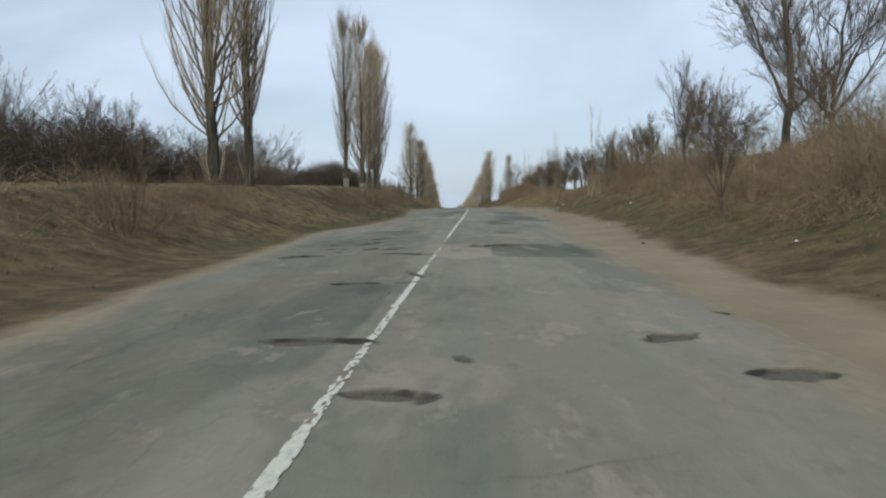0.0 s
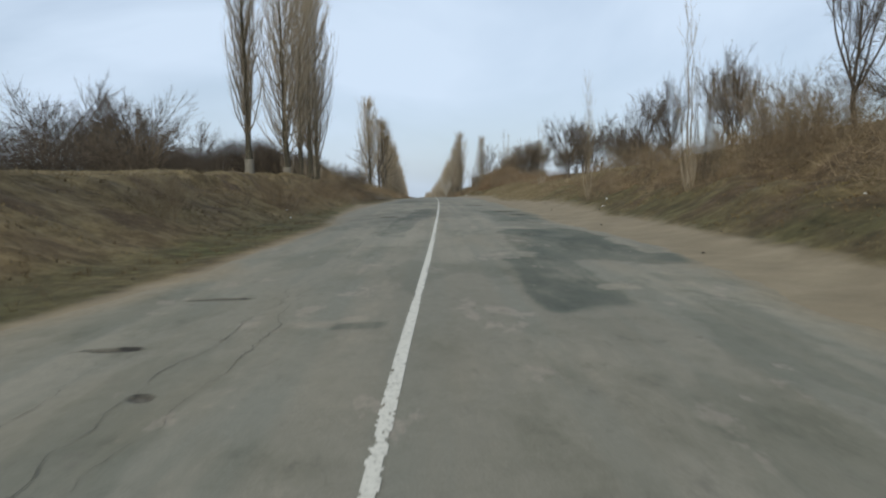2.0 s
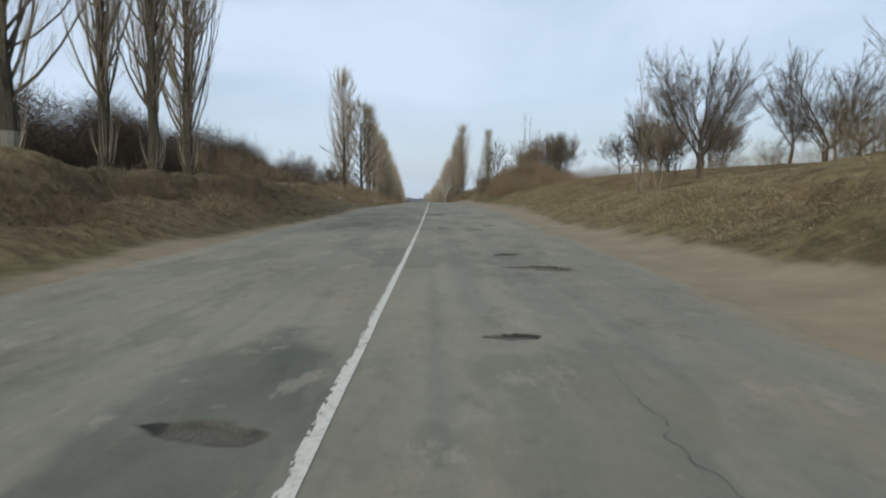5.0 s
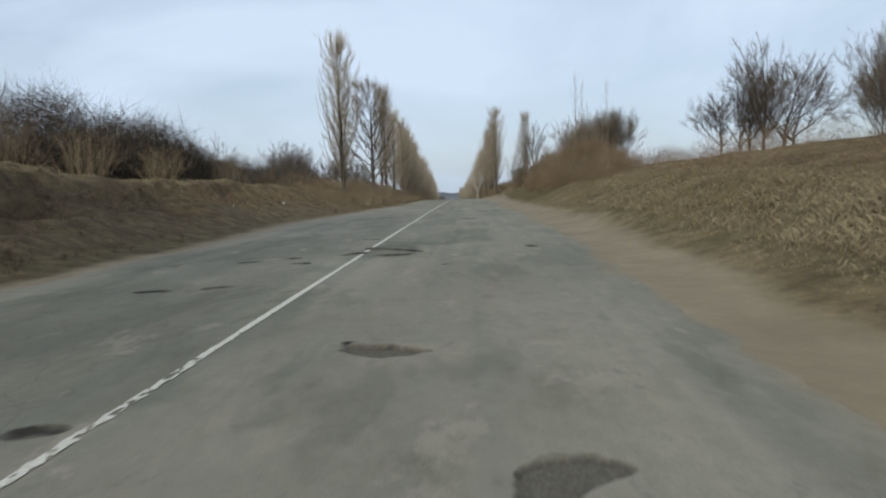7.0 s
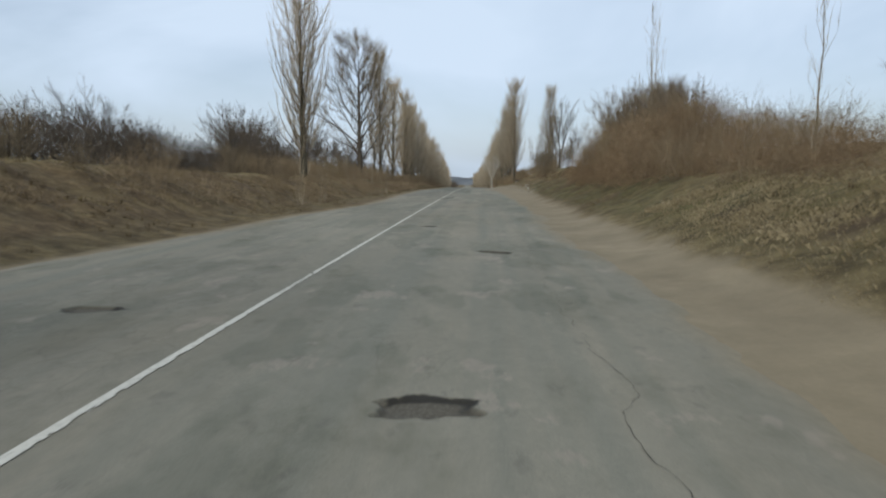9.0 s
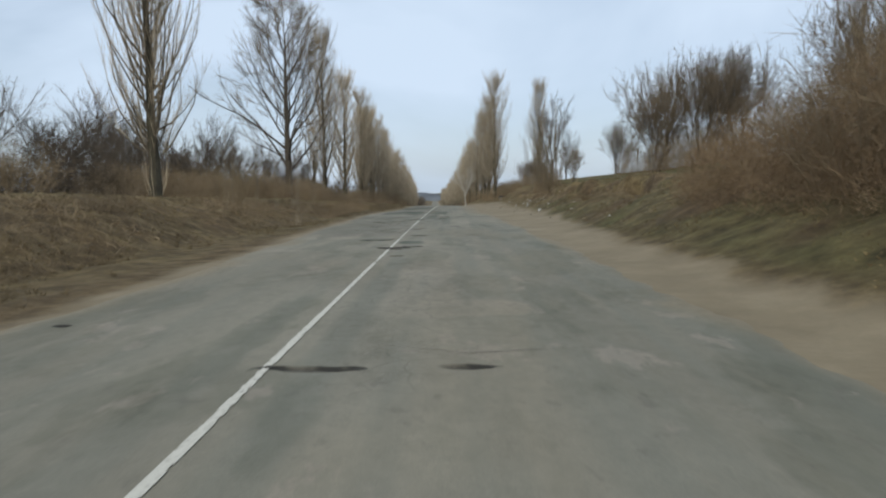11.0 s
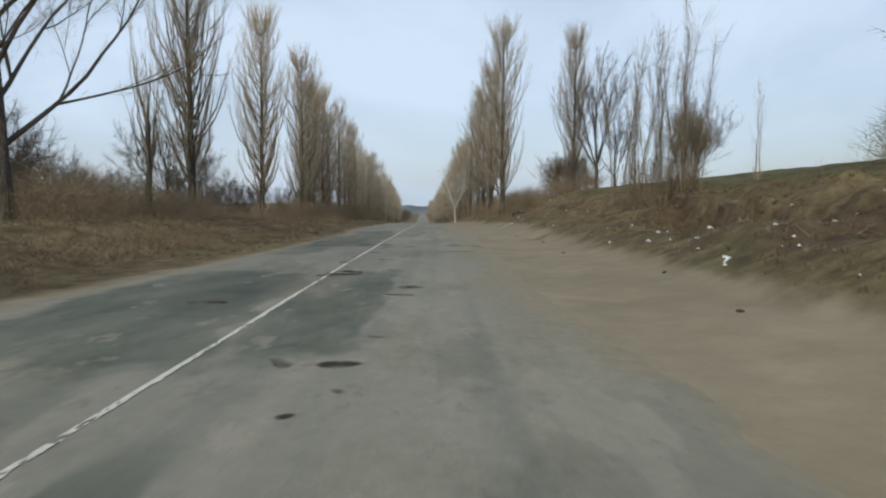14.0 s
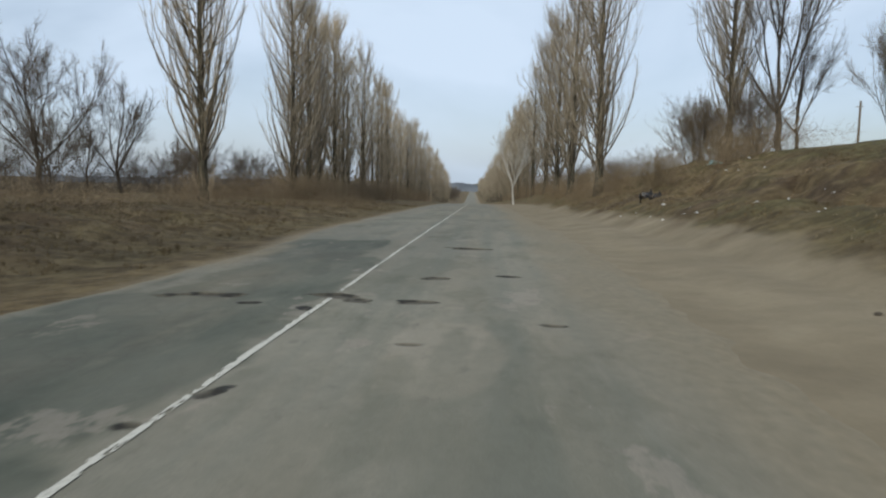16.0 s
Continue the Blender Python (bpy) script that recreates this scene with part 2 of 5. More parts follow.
# ---------------------------------------------------------------- shapes
def mesh_from(name, verts, faces, mat, smooth=False, **attrs):
    me = bpy.data.meshes.new(name)
    me.from_pydata(verts, [], faces)
    me.materials.append(mat)
    for key, values in attrs.items():
        me.attributes.new(key, "FLOAT", "POINT").data.foreach_set("value", np.ascontiguousarray(values, np.float32))
    if smooth:
        me.polygons.foreach_set("use_smooth", np.ones(len(me.polygons), bool))
    me.update()
    return me


def part(name, me, parent, label=""):
    ob = new(name, me)
    ob.parent = parent
    return tagged(ob, label)


def lattice(x, y, seed):
    x, y = np.asarray(x, float), np.asarray(y, float)
    xi, yi = np.floor(x).astype(np.int64), np.floor(y).astype(np.int64)
    fx, fy = x - xi, y - yi
    fx, fy = fx * fx * (3 - 2 * fx), fy * fy * (3 - 2 * fy)

    def h(a, b):
        n = (a * 374761393 + b * 668265263 + seed * 974634777) & 0xFFFFFFFF
        n = ((n ^ (n >> 13)) * 1274126177) & 0xFFFFFFFF
        return ((n ^ (n >> 16)) & 0xFFFFFF) / 0xFFFFFF

    top = h(xi, yi) * (1 - fx) + h(xi + 1, yi) * fx
    low = h(xi, yi + 1) * (1 - fx) + h(xi + 1, yi + 1) * fx
    return top * (1 - fy) + low * fy


def fbm(x, y, seed=0, octaves=4):
    """Uneven ground, from -1 to 1."""
    total, size = 0.0, 0.5
    for n in range(octaves):
        total = total + size * (2 * lattice(np.asarray(x) * 2**n, np.asarray(y) * 2**n, seed + n) - 1)
        size /= 2
    return total


def step(v, lo, hi):
    s = np.clip((v - lo) / (hi - lo), 0, 1)
    return s * s * (3 - 2 * s)


# ---------------------------------------------------------------- the lie of the land
CURVE = 0.000182186
BEND, BEND_END = 0.000142784, 150.0


def eased(v, width):
    """Nothing below 0, a straight rise above width, and a soft bend between."""
    v = np.clip(np.asarray(v, float), 0, None)
    return np.where(v < width, v * v / (2 * width), v - width / 2)


def middle(y):
    """Where the road's middle runs: a slight bend, a straight, and a bend to the left on the far slope. All other places are told from it."""
    y = np.clip(np.asarray(y, float), -60, None)
    return -BEND / 2 * np.clip(BEND_END - y, 0, None) ** 2 - 0.010 * eased(98 - y, 36) - 0.019 * eased(y - 225, 60)


def crest(y):
    """Height of the road's middle: a long crest, a dip behind it and a far rise."""
    y = np.asarray(y, float)
    near = -CURVE / 2 * (y - 100) ** 2
    z1, g1 = -CURVE / 2 * 220**2, -CURVE * 220
    z2 = z1 + g1 * 150
    a = np.clip(y - 470, 0, None)
    g_end = -0.013
    reach = 190.0
    bend = (g_end - g1) / reach
    sag = np.where(a < reach, g1 * a + bend / 2 * a * a, g1 * reach + bend / 2 * reach**2 + g_end * (a - reach))
    low = np.clip(y, -60, None)
    near = -CURVE / 2 * (low - 100) ** 2
    return np.where(y < 320, near, np.where(y < 470, z1 + g1 * (y - 320), z2 + sag))


RIGHT_X = (4.2, 5.2, 6.0, 8.0, 12.0, 16.0, 25.0, 60.0, 400.0)
RIGHT = {-60: (-.05, 0, .2, .9, 2.0, 3.0, 3.6, 4.5, 8), 40: (-.05, 0, .2, .95, 2.1, 3.1, 3.7, 4.5, 8), 65: (-.05, 0, .13, 1.1, 2.45, 3.3, 4.0, 5.0, 8), 90: (-.05, .02, .28, 1.15, 2.05, 2.6, 3.4, 4.5, 8), 99: (-.05, .03, .26, .95, 1.75, 2.25, 3.1, 4.2, 8)}
RIGHT |= {115: (-.05, .05, .38, 1.25, 2.15, 2.5, 3.0, 4.0, 8), 145: (-.05, .03, .3, 1.3, 2.2, 2.5, 2.9, 3.8, 8), 170: (-.05, .04, .1, 1.15, 2.0, 2.6, 3.6, 5.0, 9), 200: (-.05, .04, .08, .95, 2.05, 2.8, 4.0, 5.5, 9),
         232: (-.05, .06, .1, 1.0, 2.8, 3.3, 4.2, 5.5, 9), 260: (-.05, .05, .25, 1.4, 2.2, 2.5, 2.9, 3.5, 6), 320: (-.05, 0, .2, .9, 1.4, 1.6, 1.9, 2.5, 6), 5000: (-.05, 0, .1, .4, .7, .9, 1.2, 2, 6)}
LEFT_X = (4.0, 4.7, 5.6, 7.0, 9.2, 12.0, 20.0, 60.0, 400.0)
LEFT = {-60: (-.05, -.03, .1, .6, 1.3, 1.35, 1.6, 2.5, 6), 33: (-.05, -.03, .1, .65, 1.38, 1.45, 1.7, 2.5, 6), 56: (-.05, -.05, .05, .7, 1.62, 1.7, 2.0, 2.8, 6), 80: (-.05, -.03, .1, .85, 1.88, 2.05, 2.2, 3.0, 6),
        98: (-.05, -.02, .12, .75, 1.55, 1.68, 1.9, 2.9, 6), 110: (-.05, -.02, .15, .75, 1.55, 1.7, 2.0, 3.0, 6), 125: (-.05, -.02, .15, .75, 1.58, 1.7, 2.0, 3.0, 6), 152: (-.06, -.1, -.15, .5, 1.15, 1.2, 1.4, 2.2, 5), 178: (-.06, -.1, -.12, .4, .85, .95, 1.1, 2.0, 5)}
LEFT |= {200: (-.05, -.05, .02, .4, .72, .82, 1.0, 1.8, 5), 230: (-.05, -.03, .05, .25, .5, .62, .8, 1.5, 5), 270: (-.05, -.02, .02, .15, .3, .35, .5, 1.2, 5), 5000: (-.05, 0, .05, .1, .2, .3, .4, 1, 5)}


def cross(x, y, xs, rows):
    keys = sorted(rows)
    curves = np.array([np.interp(x, xs, rows[k]) for k in keys])
    at = np.clip(np.searchsorted(keys, y) - 1, 0, len(keys) - 2)
    lo, hi = np.array(keys)[at], np.array(keys)[at + 1]
    f = step((y - lo) / (hi - lo), 0, 1)
    n = np.arange(len(x))
    return curves[at, n] * (1 - f) + curves[at + 1, n] * f


VERGE_L = ((0, 25, 30, 38, 43, 46, 50, 63, 68, 75, 85, 100, 108, 119, 135, 145, 150, 164, 181, 190, 195, 205, 210, 220, 300),
           (3.7, 3.65, 3.9, 4.6, 4.8, 4.2, 3.85, 3.85, 4.5, 5.0, 5.5, 4.8, 4.7, 5.1, 4.2, 3.3, 3.3, 3.65, 4.0, 3.5, 3.25, 3.0, 3.1, 3.8, 4.2))
VERGE_R = ((0, 30, 37, 43, 57, 64, 78, 92, 103, 112, 130, 151, 160, 168, 175, 192, 200, 215, 225, 280, 330), (4.8, 4.8, 5.2, 5.7, 5.9, 6.0, 6.1, 5.3, 5.2, 5.5, 5.4, 5.3, 5.7, 6.1, 6.2, 6.4, 6.6, 6.9, 6.7, 5.6, 4.8))


def scarp(x, y):
    """Where the banks are torn, and the hollow below the overhanging turf."""
    off = np.abs(x)
    torn = np.where(x > 0, np.interp(y, [50, 62, 84, 90, 160, 170, 195, 206, 246, 262], [0, .5, .5, 0, 0, 1, 1, .45, .2, 0]), np.interp(y, [58, 74, 88, 112, 122, 132, 164, 172, 188, 198], [0, .4, .7, .7, .4, 0, 0, .2, .2, 0]))
    torn = torn * step(off, 6.2, 7.2) * (1 - step(off, 11.0, 13.0))
    lip = np.where(x > 0, 9.5, 8.6) + 1.1 * fbm(y / 4.2, 0 * y, 121, 4)
    return torn, torn * step(off, lip - 2.2, lip - 0.5) * (1 - step(off, lip, lip + 0.25))


def land(x, y):
    """Height of the ground beside and under the road."""
    x, y = np.asarray(x, float).ravel(), np.asarray(y, float).ravel()
    side = np.where(x > 0, cross(np.abs(x), y, RIGHT_X, RIGHT), cross(np.abs(x), y, LEFT_X, LEFT))
    off = np.abs(x)
    lip = np.where(x > 0, 3.45, np.interp(y, *VERGE_L).clip(3.3, 5.1) - 0.5)
    flush = -0.008 * off - 0.016 + 0.014 * fbm(x / 0.5, y / 0.7, 24, 3)
    side = flush + (side - flush) * step(off, 4.25, 5.2)
    side = np.where(off < lip, np.maximum(-0.25, flush - (lip - off) * 0.45), side)
    rough = step(off - np.where(x > 0, np.interp(y, *VERGE_R), np.interp(y, *VERGE_L)), 0.0, 2.4)
    lumps = 0.17 * fbm(x / 2.1, y / 2.6, 3) + 0.09 * fbm(x / 0.55, y / 0.6, 8, 3)
    gully = np.abs(fbm(x / 6 + 4, y / 1.7, 12, 3)) * step(off, 5.6, 7) * (1 - step(off, 8.5, 10.5)) * -0.35
    torn, cut = scarp(x, y)
    lumps = lumps + torn * 0.6 * fbm(x / 1.3, y / 1.5, 17, 4) - cut * (0.5 + 1.0 * step(fbm(x / 2.2, y / 2.6, 19, 2), 0.0, 0.4))
    lumps = lumps + (0.25 + torn) * 0.5 * np.abs(fbm((y + 0.5 * off) / 2.0, off / 6, 27, 3)) * step(off, 5.8, 7.5) * (1 - step(off, 10.0, 12.0))
    small = 0.025 * fbm(x / 0.9, y / 1.6, 21, 3) * step(off, 4.0, 4.6)
    hills = step(y, 1300, 2600) * (14 + 6 * fbm(x / 700, y / 900, 31, 3)) + step(off, 80, 900) * 5 * fbm(x / 300, y / 300, 33, 3)
    return crest(y) + side + rough * (lumps + gully) + small + hills


def ground_z(x, y):
    return float(land([x], [y])[0])


# ---------------------------------------------------------------- ground: one sheet
def grown(near, far_end, first, factor):
    out, s = [], first
    v = near
    while v < far_end:
        v += s
        s *= factor
        out.append(v)
    return out


xs = np.array(sorted([-v for v in grown(14, 2600, 0.6, 1.17)] + list(np.arange(-14, -4.0, 0.2)) + list(np.arange(-4, -2.19, 0.2)) + [0] + list(np.arange(2.8, 4.01, 0.2)) + list(np.arange(4.2, 14.01, 0.2)) + grown(14, 2600, 0.6, 1.17)))
ys = np.array(sorted([16 - v for v in grown(0, 400, 0.6, 1.25)] + list(np.arange(16, 262, 0.36)) + grown(262, 3600, 0.5, 1.06)))
GX, GY = np.meshgrid(xs, ys)
gx, gy = GX.ravel(), GY.ravel()
gz = land(gx, gy)
nx, ny = len(xs), len(ys)
idx = np.arange(nx * ny).reshape(ny, nx)
quads = np.stack([idx[:-1, :-1], idx[:-1, 1:], idx[1:, 1:], idx[1:, :-1]], -1).reshape(-1, 4)
ragged = 0.45 * fbm(gx / 1.3, gy / 2.2, 41) + 0.25 * fbm(gx / 0.4, gy / 0.5, 44, 2)
edge_r = np.interp(gy, *VERGE_R)
edge_l = np.interp(gy, *VERGE_L)
sandy = np.where(gx > 0, 1 - step(gx + ragged, edge_r - 0.2, edge_r + 0.3), 1 - step(-gx + 0.6 * ragged, edge_l - 0.45, edge_l))
greens = np.where(gx > 0, step(gx, 5.3, 6.2) * (1 - step(gx, 7, 9)) * np.interp(gy, [20, 45, 70, 100, 135, 150, 165, 185, 205, 240], [.65, .75, .6, .2, .65, .75, .6, .35, .15, .1]),
                  step(-gx, 3.6, 4.1) * (1 - step(-gx, 5.2, 6.0)) * np.interp(gy, [20, 32, 45, 75, 100, 130], [.2, .4, .9, .8, .4, .2]))
greens = greens + 0.55 * step(fbm(gx / 1.6, gy / 2.0, 55), 0.05, 0.35) * step(gx, 5.8, 6.8) * np.interp(gy, [60, 80, 88, 132, 140, 150, 262], [.3, .5, .3, .3, .5, 1, 1])
greens = np.clip(greens + step(gx, 11.0, 12.5) * np.interp(gy, [150, 175], [0.1, 0.85]), 0, 1) * (0.7 + 0.6 * fbm(gx / 1.5, gy / 1.5, 51))
earthy = step(fbm(gx / 2.0, gy / 1.4, 61), 0.12, 0.42) * step(np.abs(gx), 5.8, 7) * (1 - step(np.abs(gx), 10, 12))
earthy = np.maximum(earthy, 0.85 * np.exp(-(((gx - 6.2) / 0.8) ** 2) - ((gy - 201.8) / 0.7) ** 2) * (0.8 + 0.5 * fbm(gx / 0.5, gy / 0.4, 67)))
g_torn, g_cut = scarp(gx, gy)
earthy = np.clip(earthy + 1.2 * g_cut * (0.5 + 1.2 * step(fbm(gx / 2.2, gy / 2.6, 19, 2), 0.0, 0.4)) + 0.25 * g_torn * step(fbm(gx / 1.6, gy / 2.0, 66), 0.0, 0.3), 0, 1)
palest = np.where(gx > 0, np.interp(gy, [0, 30, 70, 88, 128, 140, 165, 200, 240], [.3, .3, .4, .95, .95, .4, .5, .5, .5]), np.interp(gy, [0, 40, 55, 80, 95, 200], [.0, .15, .75, .75, .1, .4])) + 1.0 * step(-gx, 9.0, 9.5) * (1 - step(-gx, 13.0, 15.0)) * (1 - step(gy, 195, 205)) + 0.35 * fbm(gx / 3, gy / 5, 71) + 0.8 * fbm(gx / 0.8, gy / 1.1, 73) * step(np.abs(gx), 5.2, 6.2)
ground = new("ground", mesh_from("ground", np.stack([gx + middle(gy), gy, gz], 1).tolist(), quads.tolist(), SOIL, True, sand=sandy, green=np.clip(greens, 0, 1), earth=earthy, pale=np.clip(palest, 0, 1)))
tagged(ground, "dry grassy banks and sandy verges beside the road", "ground", kind="structure")


# ---------------------------------------------------------------- road
# potholes: x, y, half width, half length, depth
HOLES_A = [(0.32, 22.6, 0.19, 0.13, 0.047), (2.96, 23.1, 0.24, 0.18, 0.052), (0.76, 23.5, 0.07, 0.12, 0.036), (2.5, 24.3, 0.21, 0.19, 0.049), (3.43, 25.5, 0.12, 0.12, 0.041), (-2.58, 32.1, 0.33, 0.33, 0.06), (-0.8, 32.5, 0.24, 0.11, 0.046), (-2.07, 33, 0.08, 0.08, 0.037), (-0.66, 39.4, 0.07, 0.09, 0.036), (-2.34, 40.1, 0.07, 0.07, 0.036), (-1.53, 44, 0.08, 0.1, 0.037)]
HOLES_B = [(0.1, 67.7, 0.11, 0.07, 0.04), (3.17, 67.9, 0.32, 0.32, 0.059), (2.99, 71.5, 0.47, 0.47, 0.072), (-0.6, 74.5, 0.25, 0.15, 0.05), (1.2, 76.8, 0.2, 0.15, 0.04), (2.2, 82, 0.37, 0.37, 0.063), (1.9, 84.2, 0.2, 0.18, 0.05), (1.29, 97.4, 0.25, 0.22, 0.06), (-1.25, 100.9, 0.15, 0.12, 0.043), (-0.91, 94.4, 0.19, 0.1, 0.041), (2.35, 95.1, 0.2, 0.28, 0.042), (1.72, 92.42, 0.19, 0.07, 0.04), (1.6, 92.18, 0.12, 0.07, 0.038), (1.52, 91.8, 0.04, 0.2, 0.034), (1.5, 93.5, 0.05, 0.35, 0.03), (1.69, 92.75, 0.06, 0.12, 0.034), (1.84, 92.62, 0.09, 0.05, 0.036), (1.62, 93.1, 0.05, 0.1, 0.03), (0.69, 93.3, 0.1, 0.14, 0.036), (0.83, 92.2, 0.15, 0.07, 0.039), (0.71, 91.1, 0.18, 0.05, 0.04)]
HOLES_C = [(3.14, 106.2, 0.15, 0.14, 0.043), (-0.32, 108.5, 0.24, 0.1, 0.044), (-1.23, 110.5, 0.07, 0.07, 0.036), (-2.11, 110.8, 0.14, 0.07, 0.04), (1.9, 118.4, 0.3, 0.2, 0.05), (-1.6, 121, 0.3, 0.2, 0.05), (2.4, 126.5, 0.25, 0.2, 0.05), (0.9, 132, 0.2, 0.15, 0.04), (0.36, 142.7, 0.3, 0.07, 0.04), (1.48, 142.8, 0.2, 0.07, 0.04), (-2.37, 144.4, 0.08, 0.07, 0.037), (0.3, 151.5, 0.11, 0.12, 0.04), (0.02, 153.3, 0.2, 0.3, 0.04), (0.24, 153.5, 0.22, 0.22, 0.05)]
HOLES_E = [(1.41, 183.9, 0.19, 0.09, 0.043), (1.56, 184.9, 0.2, 0.17, 0.048), (0.23, 186.9, 0.33, 0.15, 0.052), (-0.1, 189.8, 0.1, 0.12, 0.039), (0.71, 190.9, 0.21, 0.15, 0.049), (-0.11, 191.6, 0.07, 0.1, 0.036), (1.1, 192.2, 0.07, 0.1, 0.036), (0.27, 193.6, 0.14, 0.11, 0.043), (1.11, 197.2, 0.22, 0.13, 0.05), (2.3, 194.8, 0.75, 0.09, 0.05)]
HOLES_X = [(-0.52, 161.99, 0.15, 0.16, 0.037), (0.06, 161.63, 0.15, 0.15, 0.037), (0.27, 161.49, 0.09, 0.14, 0.035), (0.38, 162.21, 0.09, 0.18, 0.035), (-0.75, 161.01, 0.17, 0.09, 0.038), (-0.1, 160.53, 0.09, 0.09, 0.035), (-0.92, 160.08, 0.15, 0.06, 0.037), (-0.53, 160.2, 0.2, 0.06, 0.04), (-0.43, 159.6, 0.08, 0.06, 0.035), (-0.14, 159.55, 0.11, 0.06, 0.036), (-0.28, 159.85, 0.08, 0.06, 0.035), (-1.38, 163.46, 0.12, 0.19, 0.037), (-1.74, 161.19, 0.06, 0.07, 0.034), (-0.05, 159.24, 0.06, 0.06, 0.034), (-1.84, 67.49, 0.32, 0.3, 0.09), (-0.12, 201.6, 0.06, 0.06, 0.033), (0.47, 158, 0.24, 0.13, 0.05), (-0.55, 156, 0.36, 0.12, 0.05), (-0.15, 156.5, 0.2, 0.1, 0.04), (0.45, 153.9, 0.2, 0.1, 0.04)]
HOLES_G = [(0.58, 22.5, 0.06, 0.1, 0.035), (-0.26, 32.3, 0.28, 0.14, 0.05), (-2.23, 47.7, 0.32, 0.08, 0.03), (-2.25, 45.3, 0.19, 0.07, 0.035), (-0.29, 95.7, 0.13, 0.1, 0.045), (-1.95, 100.7, 0.22, 0.1, 0.04)]
HOLES_H = [(-0.03, 186.6, 0.18, 0.12, 0.05), (2.71, 198.4, 0.27, 0.2, 0.055), (3.38, 198.3, 0.25, 0.13, 0.045), (3.4, 197.1, 0.12, 0.1, 0.035), (0.37, 196.9, 0.12, 0.1, 0.04), (0.37, 196.3, 0.09, 0.1, 0.04), (0.47, 196.55, 0.1, 0.06, 0.03), (0.33, 195.7, 0.09, 0.06, 0.035), (1.72, 196, 0.06, 0.05, 0.03)]
HOLES_K = [(-0.91, 168.5, 0.33, 0.14, 0.05), (-0.38, 168.4, 0.12, 0.08, 0.037), (-0.27, 170, 0.44, 0.28, 0.054), (1.05, 169.5, 0.07, 0.09, 0.034), (1.08, 170.2, 0.09, 0.11, 0.035), (1.15, 174.5, 0.21, 0.3, 0.043), (0.96, 172, 0.1, 0.25, 0.036), (0.54, 168.4, 0.16, 0.1, 0.04), (0.2, 168.6, 0.07, 0.07, 0.034), (0.49, 167.9, 0.05, 0.06, 0.033), (0.14, 166.2, 0.17, 0.06, 0.04), (0.72, 165.8, 0.08, 0.06, 0.035), (0.46, 166.5, 0.06, 0.06, 0.033), (1.59, 166.2, 0.05, 0.06, 0.033), (1.99, 168.9, 0.12, 0.06, 0.037), (3.14, 167, 0.13, 0.1, 0.038)]
HOLES_L = [(-1.31, 166.7, 0.11, 0.07, 0.036), (-0.75, 166.5, 0.09, 0.12, 0.036), (-0.86, 165.8, 0.23, 0.08, 0.044), (-1.63, 167.7, 0.22, 0.18, 0.043), (-1.31, 167.2, 0.12, 0.06, 0.037), (-0.38, 166.3, 0.13, 0.06, 0.038), (1.13, 173, 0.22, 0.15, 0.043), (1.03, 174.7, 0.19, 0.24, 0.042), (0.92, 171.9, 0.16, 0.15, 0.039), (0.5, 176.4, 0.43, 0.3, 0.054), (1.02, 173.4, 0.06, 0.06, 0.033), (1.93, 175.7, 0.19, 0.11, 0.041), (3.39, 176.1, 0.2, 0.08, 0.042), (0.74, 179.4, 0.08, 0.12, 0.035), (1.17, 179.4, 0.14, 0.1, 0.039), (0.34, 187.4, 0.21, 0.29, 0.043)]
HOLES_P = [(-0.49, 24.1, 0.45, 0.15, 0.05), (-0.88, 27.76, 0.21, 0.1, 0.045), (-0.56, 27.8, 0.09, 0.06, 0.045), (-0.09, 27.81, 0.15, 0.08, 0.045), (-0.06, 28.7, 0.06, 0.28, 0.045), (1.15, 34.57, 0.46, 0.52, 0.067), (-1.88, 35.37, 0.16, 0.11, 0.046), (-1.73, 35.67, 0.15, 0.17, 0.045), (-1.72, 36.11, 0.09, 0.13, 0.041), (-1.82, 37.39, 0.14, 0.18, 0.045), (-1.62, 37.67, 0.17, 0.15, 0.047)]
HOLES_N = [(-1.52, 33.86, 0.13, 0.23, 0.044), (-0.97, 34.08, 0.18, 0.11, 0.048), (-2.29, 33.94, 0.16, 0.07, 0.046), (-2.57, 35.1, 0.17, 0.1, 0.047), (-1.06, 33.59, 0.19, 0.07, 0.048), (-2.08, 33.82, 0.06, 0.07, 0.039), (-0.19, 104.92, 0.18, 0.24, 0.056), (0.3, 105.83, 0.33, 0.26, 0.065), (0.5, 104.65, 0.23, 0.16, 0.059), (0.87, 105.47, 0.16, 0.24, 0.054), (0.84, 104.75, 0.07, 0.21, 0.049), (-0.83, 103.59, 0.18, 0.14, 0.056), (-1.83, 103.97, 0.16, 0.12, 0.055), (-1.15, 104.47, 0.15, 0.11, 0.054), (1.55, 103.05, 0.06, 0.13, 0.049)]
